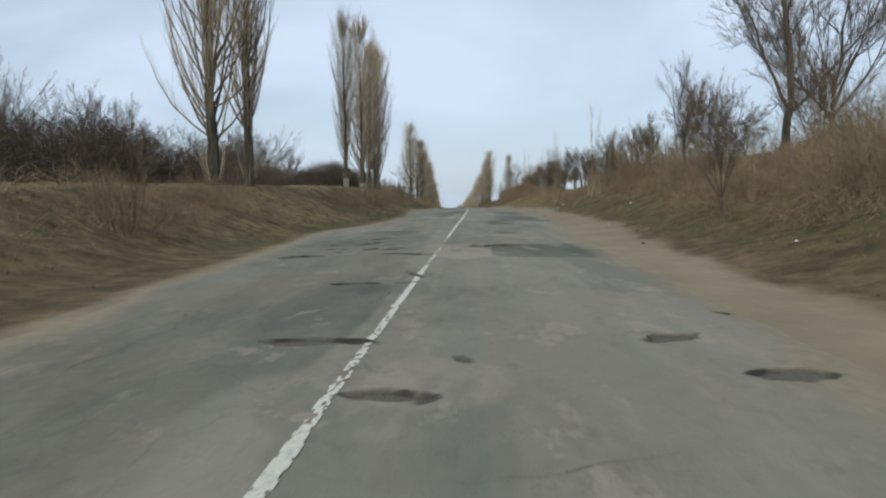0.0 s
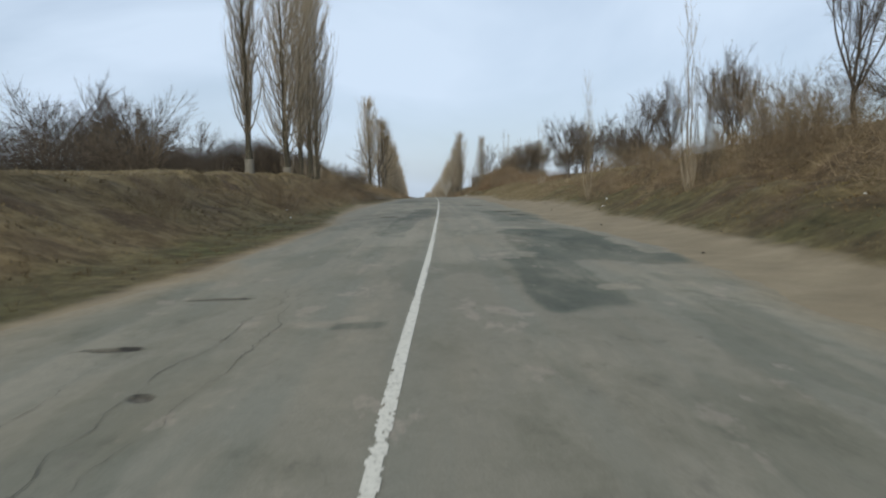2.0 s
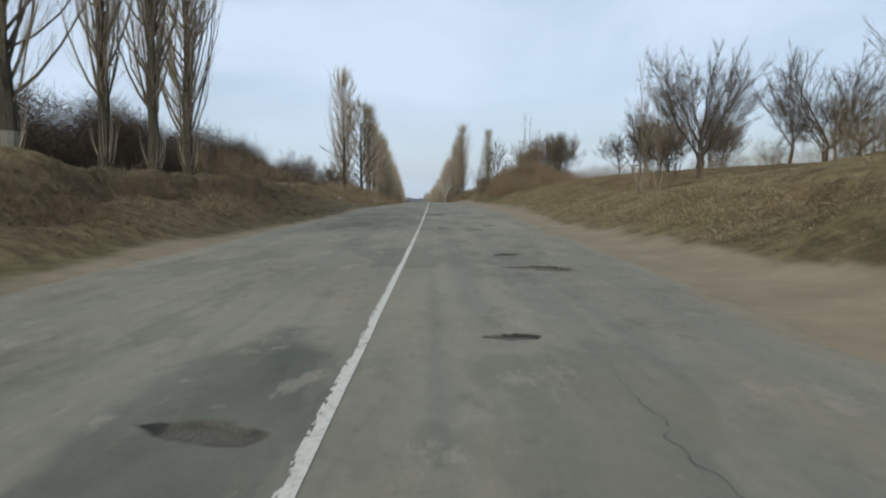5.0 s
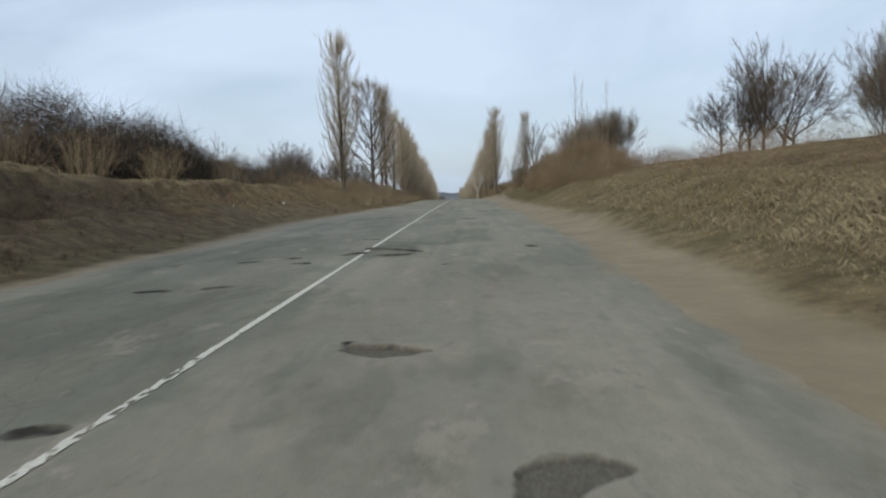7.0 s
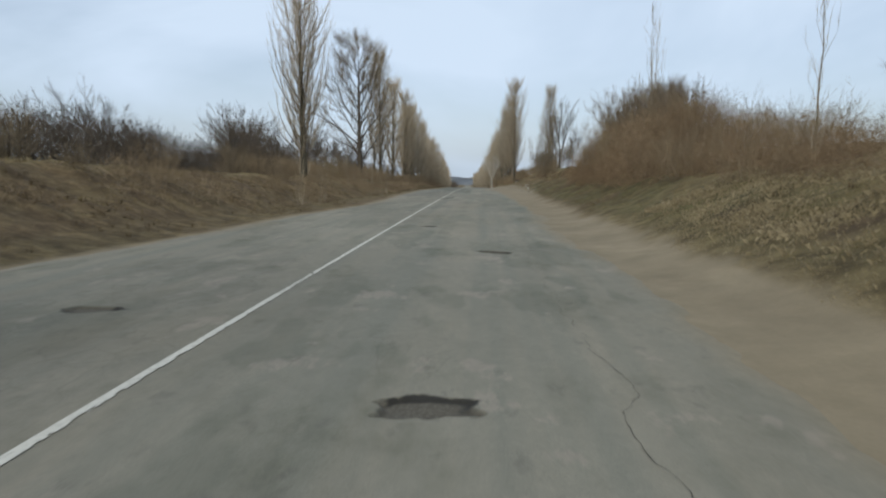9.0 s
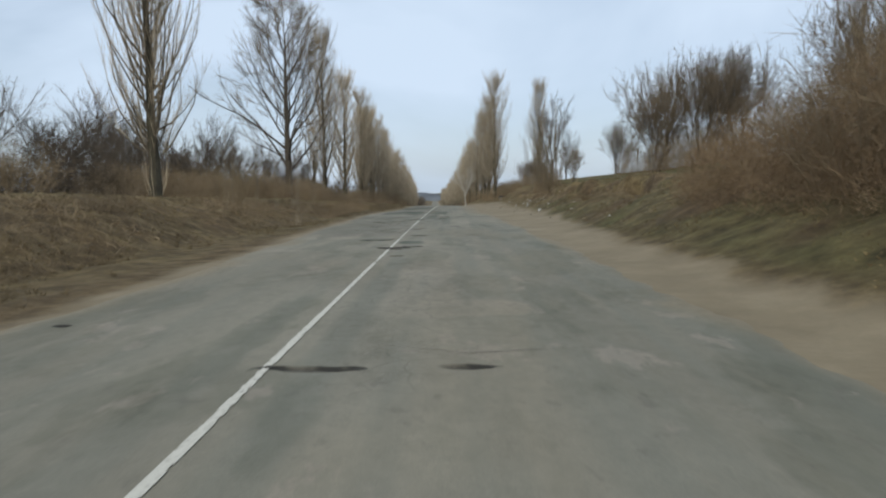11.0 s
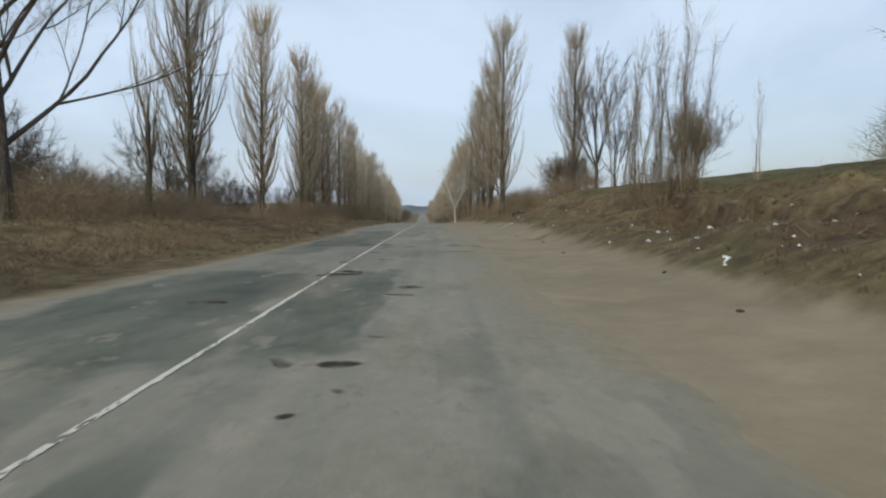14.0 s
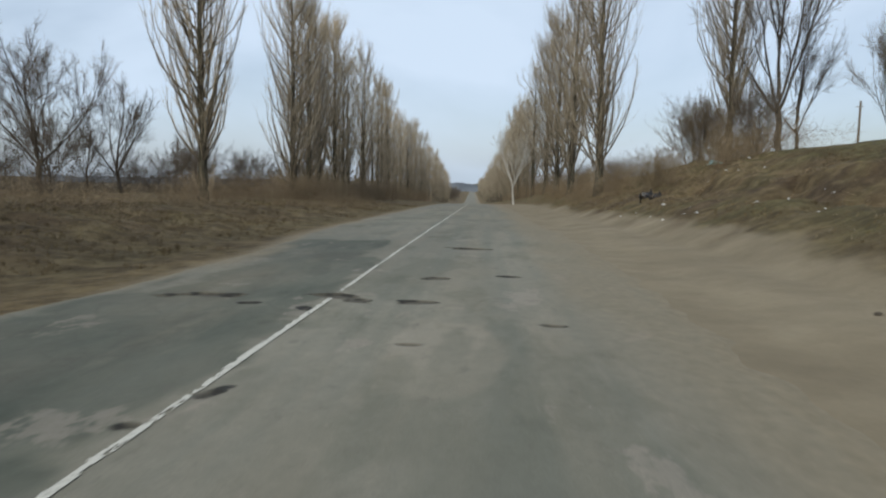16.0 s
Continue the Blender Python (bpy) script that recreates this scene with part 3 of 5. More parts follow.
HOLES_M = [(-0.97, 182.9, 0.23, 0.16, 0.044), (1.3, 178.6, 0.05, 0.06, 0.032), (1.07, 178, 0.05, 0.06, 0.032), (1.38, 180.6, 0.09, 0.06, 0.036), (0.09, 202.2, 0.06, 0.11, 0.034), (0.29, 205.8, 0.17, 0.14, 0.04), (0.94, 205.8, 0.2, 0.14, 0.042), (2.37, 204.7, 0.19, 0.09, 0.041), (1.11, 203.7, 0.1, 0.06, 0.036), (1.38, 212.9, 0.35, 0.3, 0.051), (1.07, 207.9, 0.19, 0.16, 0.042), (2.06, 208.3, 0.16, 0.12, 0.04), (-0.81, 205.5, 0.12, 0.09, 0.037), (-0, 206.1, 0.21, 0.16, 0.042), (-1.45, 206, 0.51, 0.16, 0.054), (-0.11, 205.2, 0.07, 0.12, 0.034)]
HOLES = HOLES_K + HOLES_L + HOLES_M + HOLES_N + HOLES_P + HOLES_G + HOLES_H + HOLES_X + HOLES_A + HOLES_B + HOLES_C + HOLES_E


def dug(x, y):
    """Depth of the potholes, a 0 to 1 mask of their broken floor, and one of the tar and painted shade on their
    sides.
    """
    x, y = np.asarray(x, float).ravel(), np.asarray(y, float).ravel()
    depth, mask, tar_shade = np.zeros(len(x)), np.zeros(len(x)), np.zeros(len(x))
    for n, (hx, hy, a, b, d) in enumerate(HOLES):
        near = np.nonzero((np.abs(x - hx) < 2 * a + 0.15) & (np.abs(y - hy) < 2 * b + 0.15))[0]
        if len(near) == 0:
            continue
        px, py = x[near], y[near]
        sl = 0.35 * (py - hy) * (1 if n % 2 else -1)
        r = np.hypot((px - hx + sl) / (a * 1.15), (py - hy) / (b * 1.15)) + 0.75 * fbm(px / 0.32, py / 0.2, 70 + n, 4)
        dr = 0.03 / min(a, b)
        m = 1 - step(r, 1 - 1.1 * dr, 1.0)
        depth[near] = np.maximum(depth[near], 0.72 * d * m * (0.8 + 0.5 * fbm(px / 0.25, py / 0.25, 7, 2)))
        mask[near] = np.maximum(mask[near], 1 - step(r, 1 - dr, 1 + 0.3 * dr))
        # the painted shade is strongest on the far side, with ragged gaps
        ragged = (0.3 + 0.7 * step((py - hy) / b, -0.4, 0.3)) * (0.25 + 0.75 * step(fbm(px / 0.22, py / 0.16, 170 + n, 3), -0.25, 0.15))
        tar_shade[near] = np.maximum(tar_shade[near], ragged * step(r, 1 - 2.4 * dr, 1 - 1.2 * dr) * (1 - step(r, 1 - 0.1 * dr, 1 + 0.4 * dr)))
    return depth, mask, tar_shade


def road_z(x, y, holes=True):
    x, y = np.asarray(x, float).ravel(), np.asarray(y, float).ravel()
    z = crest(y) - 0.008 * np.abs(x) + 0.007 * fbm(x / 1.9, y / 4.5, 91, 2)
    if holes:
        z = z - dug(x, y)[0]
    return z


def road_edges(y):
    left = 0.25 - np.interp(y, *VERGE_L).clip(3.3, 5.1) + 0.2 * fbm(y / 3.1, 0 * y, 95) + 0.12 * fbm(y / 0.5, 0 * y, 96, 3)
    right = np.interp(y, [0, 30, 45, 53, 63, 80, 91, 110, 144, 170, 187, 207, 240], [3.7, 3.7, 4.1, 4.7, 4.3, 4.2, 4.1, 4.5, 4.35, 4.15, 3.75, 4.2, 4.0]) + 0.25 * fbm(y / 3.7, 0 * y + 5, 97) + 0.14 * fbm(y / 0.55, 0 * y + 5, 98, 3)
    return left, right


# repairs in the asphalt: x, y, half width, half length, squareness, strength
DARKS = [(2.8, 54.9, 1.15, 4.2, 6, .95), (4.0, 51.1, .7, .8, 4, .8), (1.8, 49.0, .55, 2.6, 6, .9), (-2.0, 101.5, 1.6, 9.5, 4, .4), (-2.0, 31, 1.5, 11, 4, .4), (3.0, 67.6, 1.05, 4.9, 6, .85), (2.35, 33.5, 1.15, 1.8, 8, .95), (-2.0, 40.7, .9, 1.2, 3, .8), (-1.1, 207.5, 1.0, 3.2, 4, .8),
         (-1.5, 199.0, 1.45, 2.15, 8, .95), (-1.4, 205.2, 1.3, .8, 5, .75), (-1.5, 203.0, 1.4, 1.8, 6, .85), (1.6, 40.2, .3, .38, 3, 1), (-0.75, 25.4, .55, 2.6, 5, .7), (-2.0, 22.0, 1.35, 4.6, 5, .6)]
DARKS += [(-2.6, 95.5, 1.0, 2.0, 4, .7), (0.62, 183.6, .62, 4.1, 9, .95), (0.48, 174.5, .26, 3.2, 5, .75), (-1.4, 183.2, 1.35, 4.0, 9, .95), (-.45, 170.7, .75, .4, 4, .9), (0.55, 172.0, .7, .5, 4, .8), (-0.47, 46.0, .28, .2, 3, .7), (-1.05, 62.5, .4, 5.2, 6, .65), (-1.0, 98.0, 1.3, 2.4, 4, .4)]
DARKS += [(-0.65, 71.0, .58, 6.0, 5, .7), (0.38, 155.2, .3, .5, 3, 1), (-.55, 156.2, .45, .5, 3, .8), (1.0, 170.8, .45, 1.6, 3, .5), (-1.8, 173.5, 1.2, 1.9, 4, .5), (-2.2, 194.5, .9, 2.2, 3, .6), (-1.7, 212.5, 1.3, 2.5, 4, .8), (0.22, 198.1, .2, .55, 3, 1)]
DARKS += [(2.0, 109.63, 0.46, 2.6, 7, 0.5), (0.82, 107.2, 0.84, 0.56, 5, 0.45), (0.45, 106.02, 0.52, 0.69, 4, 0.8), (0.43, 104.89, 0.46, 0.8, 3, 0.55), (1.96, 160.9, 0.1, 0.35, 2, 0.6), (2.8, 163.88, 0.19, 0.87, 2, 0.45), (2.63, 165.11, 0.15, 0.87, 2, 0.45), (2.47, 161.6, 0.12, 0.23, 2, 0.5)]
CRAZED = [(0.95, 147.8, .6, 3.2, 4, .9), (0.5, 105.3, 1.0, 1.6, 4, .7), (1.65, 92.4, .35, 1.1, 3, .8), (2.5, 162.8, .8, 3.0, 3, .7), (-1.9, 33.5, 1.6, 4.0, 4, .8), (-1.5, 163.0, 1.4, 6.0, 4, .95), (-1.8, 171.0, 1.3, 4.0, 4, .9), (-1.7, 97.5, 1.4, 5.0, 4, .8), (1.9, 160.5, 1.0, 4.0, 3, .45), (-1.8, 207.0, 1.2, 6.0, 4, .8), (-1.6, 24.0, 1.2, 4.5, 4, .6), (2.4, 82.0, 1.2, 5.0, 3, .6), (0.9, 146.0, .8, 4.0, 3, .6), (-1.6, 118.0, 1.3, 8.0, 4, .6), (0.7, 190.0, .6, 4.0, 4, .5)]
PALES = [(0.54, 33.4, .53, 2.05, 9, .9), (0.95, 148.0, .4, 3.0, 6, .5), (2.1, 59.5, .45, .25, 3, .8), (1.7, 145.4, .5, .5, 3, .8), (3.2, 61.4, .55, .4, 3, .8), (-2.6, 42.2, .6, .5, 3, .9), (1.56, 97.3, .38, .36, 8, .5), (2.6, 97.6, .22, .1, 3, .8), (-2.4, 72.8, .5, 1.0, 3, .7), (1.4, 203.6, .5, 1.2, 3, .8),
         (-1.9, 158.0, .7, 1.4, 3, .8), (-0.88, 46.1, .2, .15, 4, .9), (-0.55, 46.3, .12, .1, 4, .9), (2.36, 48.1, .25, .25, 3, .8), (-1.6, 177.0, .35, .3, 3, .9), (0.6, 22.9, .45, .6, 3, .5)]


def repairs(x, y, rows, seed):
    total = np.zeros(len(x))
    for n, (cx, cy, a, b, square, strength) in enumerate(rows):
        near = np.nonzero((np.abs(x - cx) < 1.4 * a + 0.1) & (np.abs(y - cy) < 1.4 * b + 0.1))[0]
        u, v = np.abs(x[near] - cx) / a, np.abs(y[near] - cy) / b
        r = (u**square + v**square) ** (1 / square) + 0.32 * fbm(x[near] / 0.7, y[near] / 0.9, seed + 9 * n, 5)
        total[near] = np.maximum(total[near], strength * (1 - step(r, 0.9, 1.06)) * (0.8 + 0.5 * fbm(x[near] / 0.5, y[near] / 1.2, seed + 4, 4)))
    return np.clip(total, 0, 1)


ry = np.array([16 - v for v in grown(0, 380, 0.5, 1.3)][::-1] + list(np.arange(16, 216, 0.1)) + grown(216, 3400, 0.2, 1.035))
ru = np.r_[np.linspace(0, .12, 8)[:-1], np.linspace(.12, .94, 128), np.linspace(.94, 1, 6)[1:]]
left, right = road_edges(ry)
RX = left[:, None] + (right - left)[:, None] * ru
RY = np.repeat(ry[:, None], len(ru), 1)
ridx = np.arange(RX.size).reshape(RX.shape)
near_hole = np.zeros((len(ry) - 1, len(ru) - 1), bool)
TARRED = [(1.54, 163.8, .19, .27, 9, .8)]
for hx, hy, ha, hb, _ in HOLES + [t[:5] for t in TARRED]:
    near_hole |= (np.abs(RX[:-1, :-1] - hx) < 1.3 * ha + 0.1) & (np.abs(RY[:-1, :-1] - hy) < 1.3 * hb + 0.14)
coarse = np.stack([ridx[:-1, :-1], ridx[:-1, 1:], ridx[1:, 1:], ridx[1:, :-1]], -1)[~near_hole]
# each cell by a hole is cut into 6 by 4 small ones
ci, cj = np.nonzero(near_hole)
fi = (ci[:, None, None] * 6 + np.arange(7)[None, :, None] + 0 * np.arange(5)[None, None, :]).reshape(-1)
fj = (cj[:, None, None] * 4 + 0 * np.arange(7)[None, :, None] + np.arange(5)[None, None, :]).reshape(-1)
key, back_to = np.unique(fi * 100000 + fj, return_inverse=True)
fy = np.interp(key // 100000 / 6, np.arange(len(ry)), ry)
fu = np.interp(key % 100000 / 4, np.arange(len(ru)), ru)
fl, fr = np.interp(fy, ry, left), np.interp(fy, ry, right)
cell = back_to.reshape(len(ci), 7, 5) + RX.size
small_quads = np.stack([cell[:, :-1, :-1], cell[:, :-1, 1:], cell[:, 1:, 1:], cell[:, 1:, :-1]], -1).reshape(-1, 4)
rx_, ry_ = np.r_[RX.ravel(), fl + (fr - fl) * fu], np.r_[RY.ravel(), fy]
rz_ = road_z(rx_, ry_)
_, hole_mask, hole_tar_shade = dug(rx_, ry_)
hole_tar_shade = np.maximum(hole_tar_shade, repairs(rx_, ry_, TARRED, 610))
el, er = np.interp(ry_, ry, left), np.interp(ry_, ry, right)
rim = np.minimum(rx_ - el, er - rx_)
dusty = np.clip((1 - step(rim + 0.7 * fbm(rx_ / 0.8, ry_ / 2.5, 101), 0.05, 0.7)) * 0.9 + 0.3 * step(fbm(rx_ / 1.6, ry_ / 5, 103), 0.1, 0.6), 0, 1)
dusty = np.maximum(dusty, 1 - step(rim, 0.12, 0.5))
dusty = np.clip(dusty + step(rx_ + 0.5 * fbm(rx_ / 0.7, ry_ / 3, 105), 2.2, 3.3) * step(ry_, 176, 186) * 0.8, 0, 1)
rz_ = np.where(rim < 0.004, rz_ - 0.13, rz_ - 0.035 * (1 - step(rim, 0.0, 0.5)))
rquads = np.concatenate([coarse, small_quads])
road_mesh = mesh_from("road", np.stack([rx_ + middle(ry_), ry_, rz_], 1).tolist(), rquads.tolist(), ASPHALT, True, hole=hole_mask, tar_shade=hole_tar_shade, dust=dusty, crazed=repairs(rx_, ry_, CRAZED, 700), laid=repairs(rx_, ry_, DARKS, 200), bleached=repairs(rx_, ry_, PALES, 400))
road = new("road", road_mesh)
tagged(road, "worn grey asphalt road with cracks and potholes", "road", kind="structure")

# centre line, worn through in places
lu = np.linspace(-0.044, 0.044, 9)
ly = np.arange(10, 330, 0.035)
LXX = lu[None, :] * np.interp(ly, [0, 75, 90, 130, 150, 330], [1.08, 1.05, .92, .8, .74, .7])[:, None] + (0.03 * fbm(ly / 9, 0 * ly, 111))[:, None] + 0 * ly[:, None]
LYY = np.repeat(ly[:, None], len(lu), 1)
lx, lyy = LXX.ravel(), LYY.ravel()
lz = road_z(lx, lyy, False) + 0.006
lidx = np.arange(len(lx)).reshape(len(ly), len(lu))
lq = np.stack([lidx[:-1, :-1], lidx[:-1, 1:], lidx[1:, 1:], lidx[1:, :-1]], -1).reshape(-1, 4)
mx, my = lx[lq].mean(1), lyy[lq].mean(1)
worn = 0.8 * fbm(mx / 0.03, my / 0.07, 113, 3) + 0.5 * step(np.abs(mx) / np.interp(my, [0, 90, 150], [.046, .04, .033]), .62, 1.0) + 0.55 * fbm(mx / 0.4, my / 1.6, 115, 3)
fade = np.interp(my, [10, 20, 30, 33, 34, 36.5, 39, 50, 90, 104, 115, 150, 158, 172, 180, 215, 330], [.15, .2, .15, -.1, -.4, -.4, .3, .6, .2, .3, .4, .32, .12, .25, .3, .1, .12])
keep = (worn < fade + 0.12) & (dug(mx, my)[1] < 0.25)
line = new("road_line", mesh_from("road_line", np.stack([lx + middle(lyy), lyy, lz], 1).tolist(), lq[keep].tolist(), PAINT, True))
tagged(line, "worn white painted centre line on the asphalt", "road marking", kind="structure")




def crack(points, width, seed):
    """An open crack, its sunken dark filling drawn as a narrow ragged ribbon."""
    pts = np.array(points, float)
    s = np.r_[0, np.cumsum(np.hypot(*np.diff(pts, axis=0).T))]
    u = np.arange(0, s[-1], 0.06)
    x = np.interp(u, s, pts[:, 0]) + 0.16 * fbm(u / 0.7, 0 * u, seed, 5) + 0.05 * fbm(u / 0.16, 0 * u, seed + 2, 2)
    y = np.interp(u, s, pts[:, 1]) + 0.08 * fbm(u / 0.25, 0 * u + 3, seed + 1, 3)
    d = np.stack([np.gradient(x), np.gradient(y)], 1)
    d /= np.linalg.norm(d, axis=1)[:, None]
    w = 0.4 * width * (0.05 + 1.1 * np.abs(fbm(u / 0.3, 0 * u, seed + 5, 3))) * np.minimum(1, np.minimum(u + 0.05, s[-1] - u + 0.05) / 0.5)
    v = []
    for side in (-1, 1):
        px, py = x - side * d[:, 1] * w, y + side * d[:, 0] * w
        v.append(np.stack([px + middle(py), py, road_z(px, py) + 0.0075], 1))
    k = len(u)
    faces = [(i, i + 1, k + i + 1, k + i) for i in range(k - 1)]
    ob = new("road_crack", mesh_from("road_crack", np.concatenate(v).tolist(), faces, TAR))
    return tagged(ob, "dark open crack along the asphalt", "road crack", kind="structure")


CRACKS_A = [([(-1.6, 42), (-1.6, 44.2), (-1.58, 46.3), (-1.4, 53)], .02), ([(-1.23, 42.6), (-1.18, 44.5), (-1.37, 48.9)], .018), ([(-1.5, 53.5), (-1.56, 58.9), (-1.49, 60.3), (-1.44, 64.1), (-1.03, 68.5)], .035), ([(-2.4, 20), (-1.9, 24), (-2.3, 31)], .025), ([(1.9, 21.7), (1.2, 21.4), (.6, 21.3)], .02),
            ([(-2.6, 36), (-2.0, 39), (-2.2, 45)], .02), ([(2.2, 66), (1.9, 70), (1.75, 76)], .02), ([(-2.9, 75), (-2.2, 79), (-2.4, 88)], .02), ([(-2.6, 99), (-1.9, 104), (-2.2, 112)], .02)]
CRACKS_B = [([(-.9, 158), (-.7, 164), (-.2, 168)], .02), ([(.2, 182), (0, 186), (-.15, 190)], .03), ([(3.2, 116), (3.0, 122), (3.1, 130)], .02), ([(-2.8, 186), (-2.4, 192), (-2.7, 200)], .018),
            ([(-3.0, 161.6), (-2.2, 161.2), (-1.2, 161.5), (-.5, 161.1)], .045), ([(-2.8, 163.6), (-1.8, 163.9), (-.7, 163.4)], .05), ([(-2.6, 166.4), (-1.5, 166.8), (-.5, 166.3)], .045), ([(-1.0, 160), (-1.3, 163), (-1.1, 167), (-1.5, 171)], .03),
            ([(-3.0, 169.8), (-1.9, 170.3), (-.8, 169.9)], .04), ([(-2.9, 31.6), (-1.6, 32.1), (-.3, 31.6)], .05), ([(-2.6, 28.6), (-1.5, 28.9), (-.4, 28.5)], .04), ([(-3.1, 34.8), (-1.7, 35.2), (-.2, 34.7)], .04), ([(-.3, 25.5), (-.16, 28), (-.2, 30)], .035), ([(1.1, 31.6), (2.0, 31.3), (2.9, 31.7)], .03), ([(-.14, 189), (-.12, 192), (-.13, 195)], .04), ([(.5, 143.6), (1.4, 143.2), (2.6, 143.5)], .035), ([(.4, 149.8), (1.2, 149.4), (1.9, 149.7)], .03)]
for n, (pts, w) in enumerate(CRACKS_A + CRACKS_B):
    crack(pts, 0.65 * w, 500 + 9 * n)


# ---------------------------------------------------------------- bare trees and shrubs
class Wood:
    """Tapered limbs and twigs gathered into one mesh."""

    def __init__(self, seed):
        self.v, self.f, self.r, self.fine = [], [], random.Random(seed), self

    def limb(self, pts, radii, sides=5):
        """A tapering tube through pts that closes in a point."""
        n0 = len(self.v)
        for i, p in enumerate(pts[:-1]):
            d = (pts[i + 1] - pts[max(i - 1, 0)]).normalized()
            a = d.cross(Vector((0.31, 0.95, 0.05))).normalized()
            b = d.cross(a)
            for k in range(sides):
                t = 2 * math.pi * k / sides
                self.v.append(tuple(p + (a * math.cos(t) + b * math.sin(t)) * radii[i]))
        n = len(pts) - 1
        for i in range(n - 1):
            for k in range(sides):
                a0, b0 = n0 + i * sides + k, n0 + i * sides + (k + 1) % sides
                self.f.append((a0, b0, b0 + sides, a0 + sides))
        tip = len(self.v)
        self.v.append(tuple(pts[-1]))
        last = n0 + (n - 1) * sides
        for k in range(sides):
            self.f.append((last + k, last + (k + 1) % sides, tip))

    def twig(self, p, d, length, r):
        """A thin tapering shoot."""
        a = d.cross(Vector((0.42, 0.9, 0.1))).normalized()
        b = d.cross(a)
        n0 = len(self.v)
        self.v += [tuple(p + a * r), tuple(p - a * 0.5 * r + b * 0.87 * r), tuple(p - a * 0.5 * r - b * 0.87 * r), tuple(p + d * length)]
        self.f += [(n0, n0 + 1, n0 + 3), (n0 + 1, n0 + 2, n0 + 3), (n0 + 2, n0, n0 + 3)]

    def turn(self, d, spread):
        r = self.r
        return (d + Vector((r.gauss(0, spread), r.gauss(0, spread), r.gauss(0, spread)))).normalized()

    def mesh(self, name, mat):
        return mesh_from(name, self.v, self.f, mat)


def along(pts, t):
    f = t * (len(pts) - 1)
    i = min(int(f), len(pts) - 2)
    return pts[i].lerp(pts[i + 1], f - i), (pts[i + 1] - pts[i]).normalized()


def thing_of(name, label, category, group, trunk, crown, crown_label):
    top = new(name)
    tagged(top, label, category, group)
    if trunk:
        part("trunk", trunk, top)
    part("scaffold" if trunk else "root_stock", crown[0], top)
    part("crown", crown[1], top, crown_label)
    return top


def poplar_meshes(seed, high, wide, branches, twigs, foot=0.14, thin=0.012, lean=0.0, dead_top=False, girth=1.0, bark_mat=None):
    """A columnar poplar: straight trunk, steep limbs that turn upwards, sheaves of long shoots."""
    trunk, crown, limbs = Wood(seed), Wood(seed + 1), Wood(seed + 2)
    r = crown.r
    r0 = (0.0105 * high + 0.06) * girth
    top = high * (0.45 if dead_top else 0.9)
    stem = [Vector((lean * high * (i / 9) ** 1.3 + r.gauss(0, 0.035) * (i > 0), r.gauss(0, 0.035) * (i > 0), top * i / 9 - (0.35 if i == 0 else 0))) for i in range(10)]
    trunk.limb(stem, [r0 * 1.35] + [r0 * (1 - (0.5 if dead_top else 0.93) * i / 9) for i in range(1, 10)], 8)
    for n in range(branches):
        u = (n + r.random()) / branches
        h = foot + (0.98 - foot) * u**1.05
        if dead_top:
            h = foot + 0.3 * u
        base, _ = along(stem, min(0.985, h * high / top))
        az = n * 2.4 + r.uniform(-1.2, 1.2)
        out = Vector((math.cos(az), math.sin(az), 0))
        reach = wide * (0.3 + 0.8 * r.random()) * (math.sin(math.pi * min(1.0, 0.3 + 0.66 * (h - foot) / (1 - foot))) ** 0.7)
        rise = high * (0.17 + 0.32 * r.random()) * (1.12 - 0.8 * h)
        rise = min(rise, high * 1.02 - base.z) if not dead_top else rise * 1.3
        curve = [base + out * (reach * (1 - (1 - s) ** 1.75)) + Vector((0, 0, rise * (0.72 * s + 0.28 * s**1.6))) + Vector((r.gauss(0, 0.13), r.gauss(0, 0.13), 0)) * s for s in (0, 0.2, 0.42, 0.68, 1.0)]
        rb = max(0.009, r0 * 0.26 * (1 - 0.75 * h) * (0.7 + 0.5 * r.random()))
        limbs.limb(curve, [rb, rb * 0.8, rb * 0.6, rb * 0.36], 4)
        for k in range(twigs):
            s = 0.14 + 0.86 * (k + r.random()) / twigs
            p, d = along(curve, min(s, 0.99))
            side = Vector((r.gauss(0, 1), r.gauss(0, 1), 0)) * 0.24 + out * 0.06
            way = (d * 0.7 + side + Vector((0, 0, 0.6))).normalized()
            long = (0.55 + 1.15 * r.random()) * (high / 16) * (1.15 - 0.4 * s)
            bend = p + way * long * 0.55
            way2 = (way + Vector((0, 0, 0.4)) + Vector((r.gauss(0, 0.12), r.gauss(0, 0.12), 0))).normalized()
            crown.limb([p, bend, bend + way2 * long * 0.6], [thin, thin * 0.7], 3)
            for j in range(3):
                q = p.lerp(bend, 0.3 + 0.35 * j) if j < 2 else bend
                crown.twig(q, crown.turn((way + Vector((0, 0, 0.3))).normalized(), 0.2), long * r.uniform(0.4, 0.75), thin * 0.62)
    # short shoots round the foot and along the trunk
    for n in range(14):
        az = r.uniform(0, 6.28)
        p = Vector((math.cos(az) * r0, math.sin(az) * r0, r.uniform(0.1, 0.6)))
        crown.limb([p, p + Vector((math.cos(az) * 0.2, math.sin(az) * 0.2, 0.6)), p + Vector((math.cos(az) * 0.3, math.sin(az) * 0.3, r.uniform(1.0, 2.2)))], [0.012, 0.008], 3)
    return trunk.mesh("poplar_trunk", bark_mat or BARK_POPLAR), (limbs.mesh("poplar_branches", bark_mat or BRANCH_POPLAR), crown.mesh("poplar_twigs", TWIG_POPLAR))


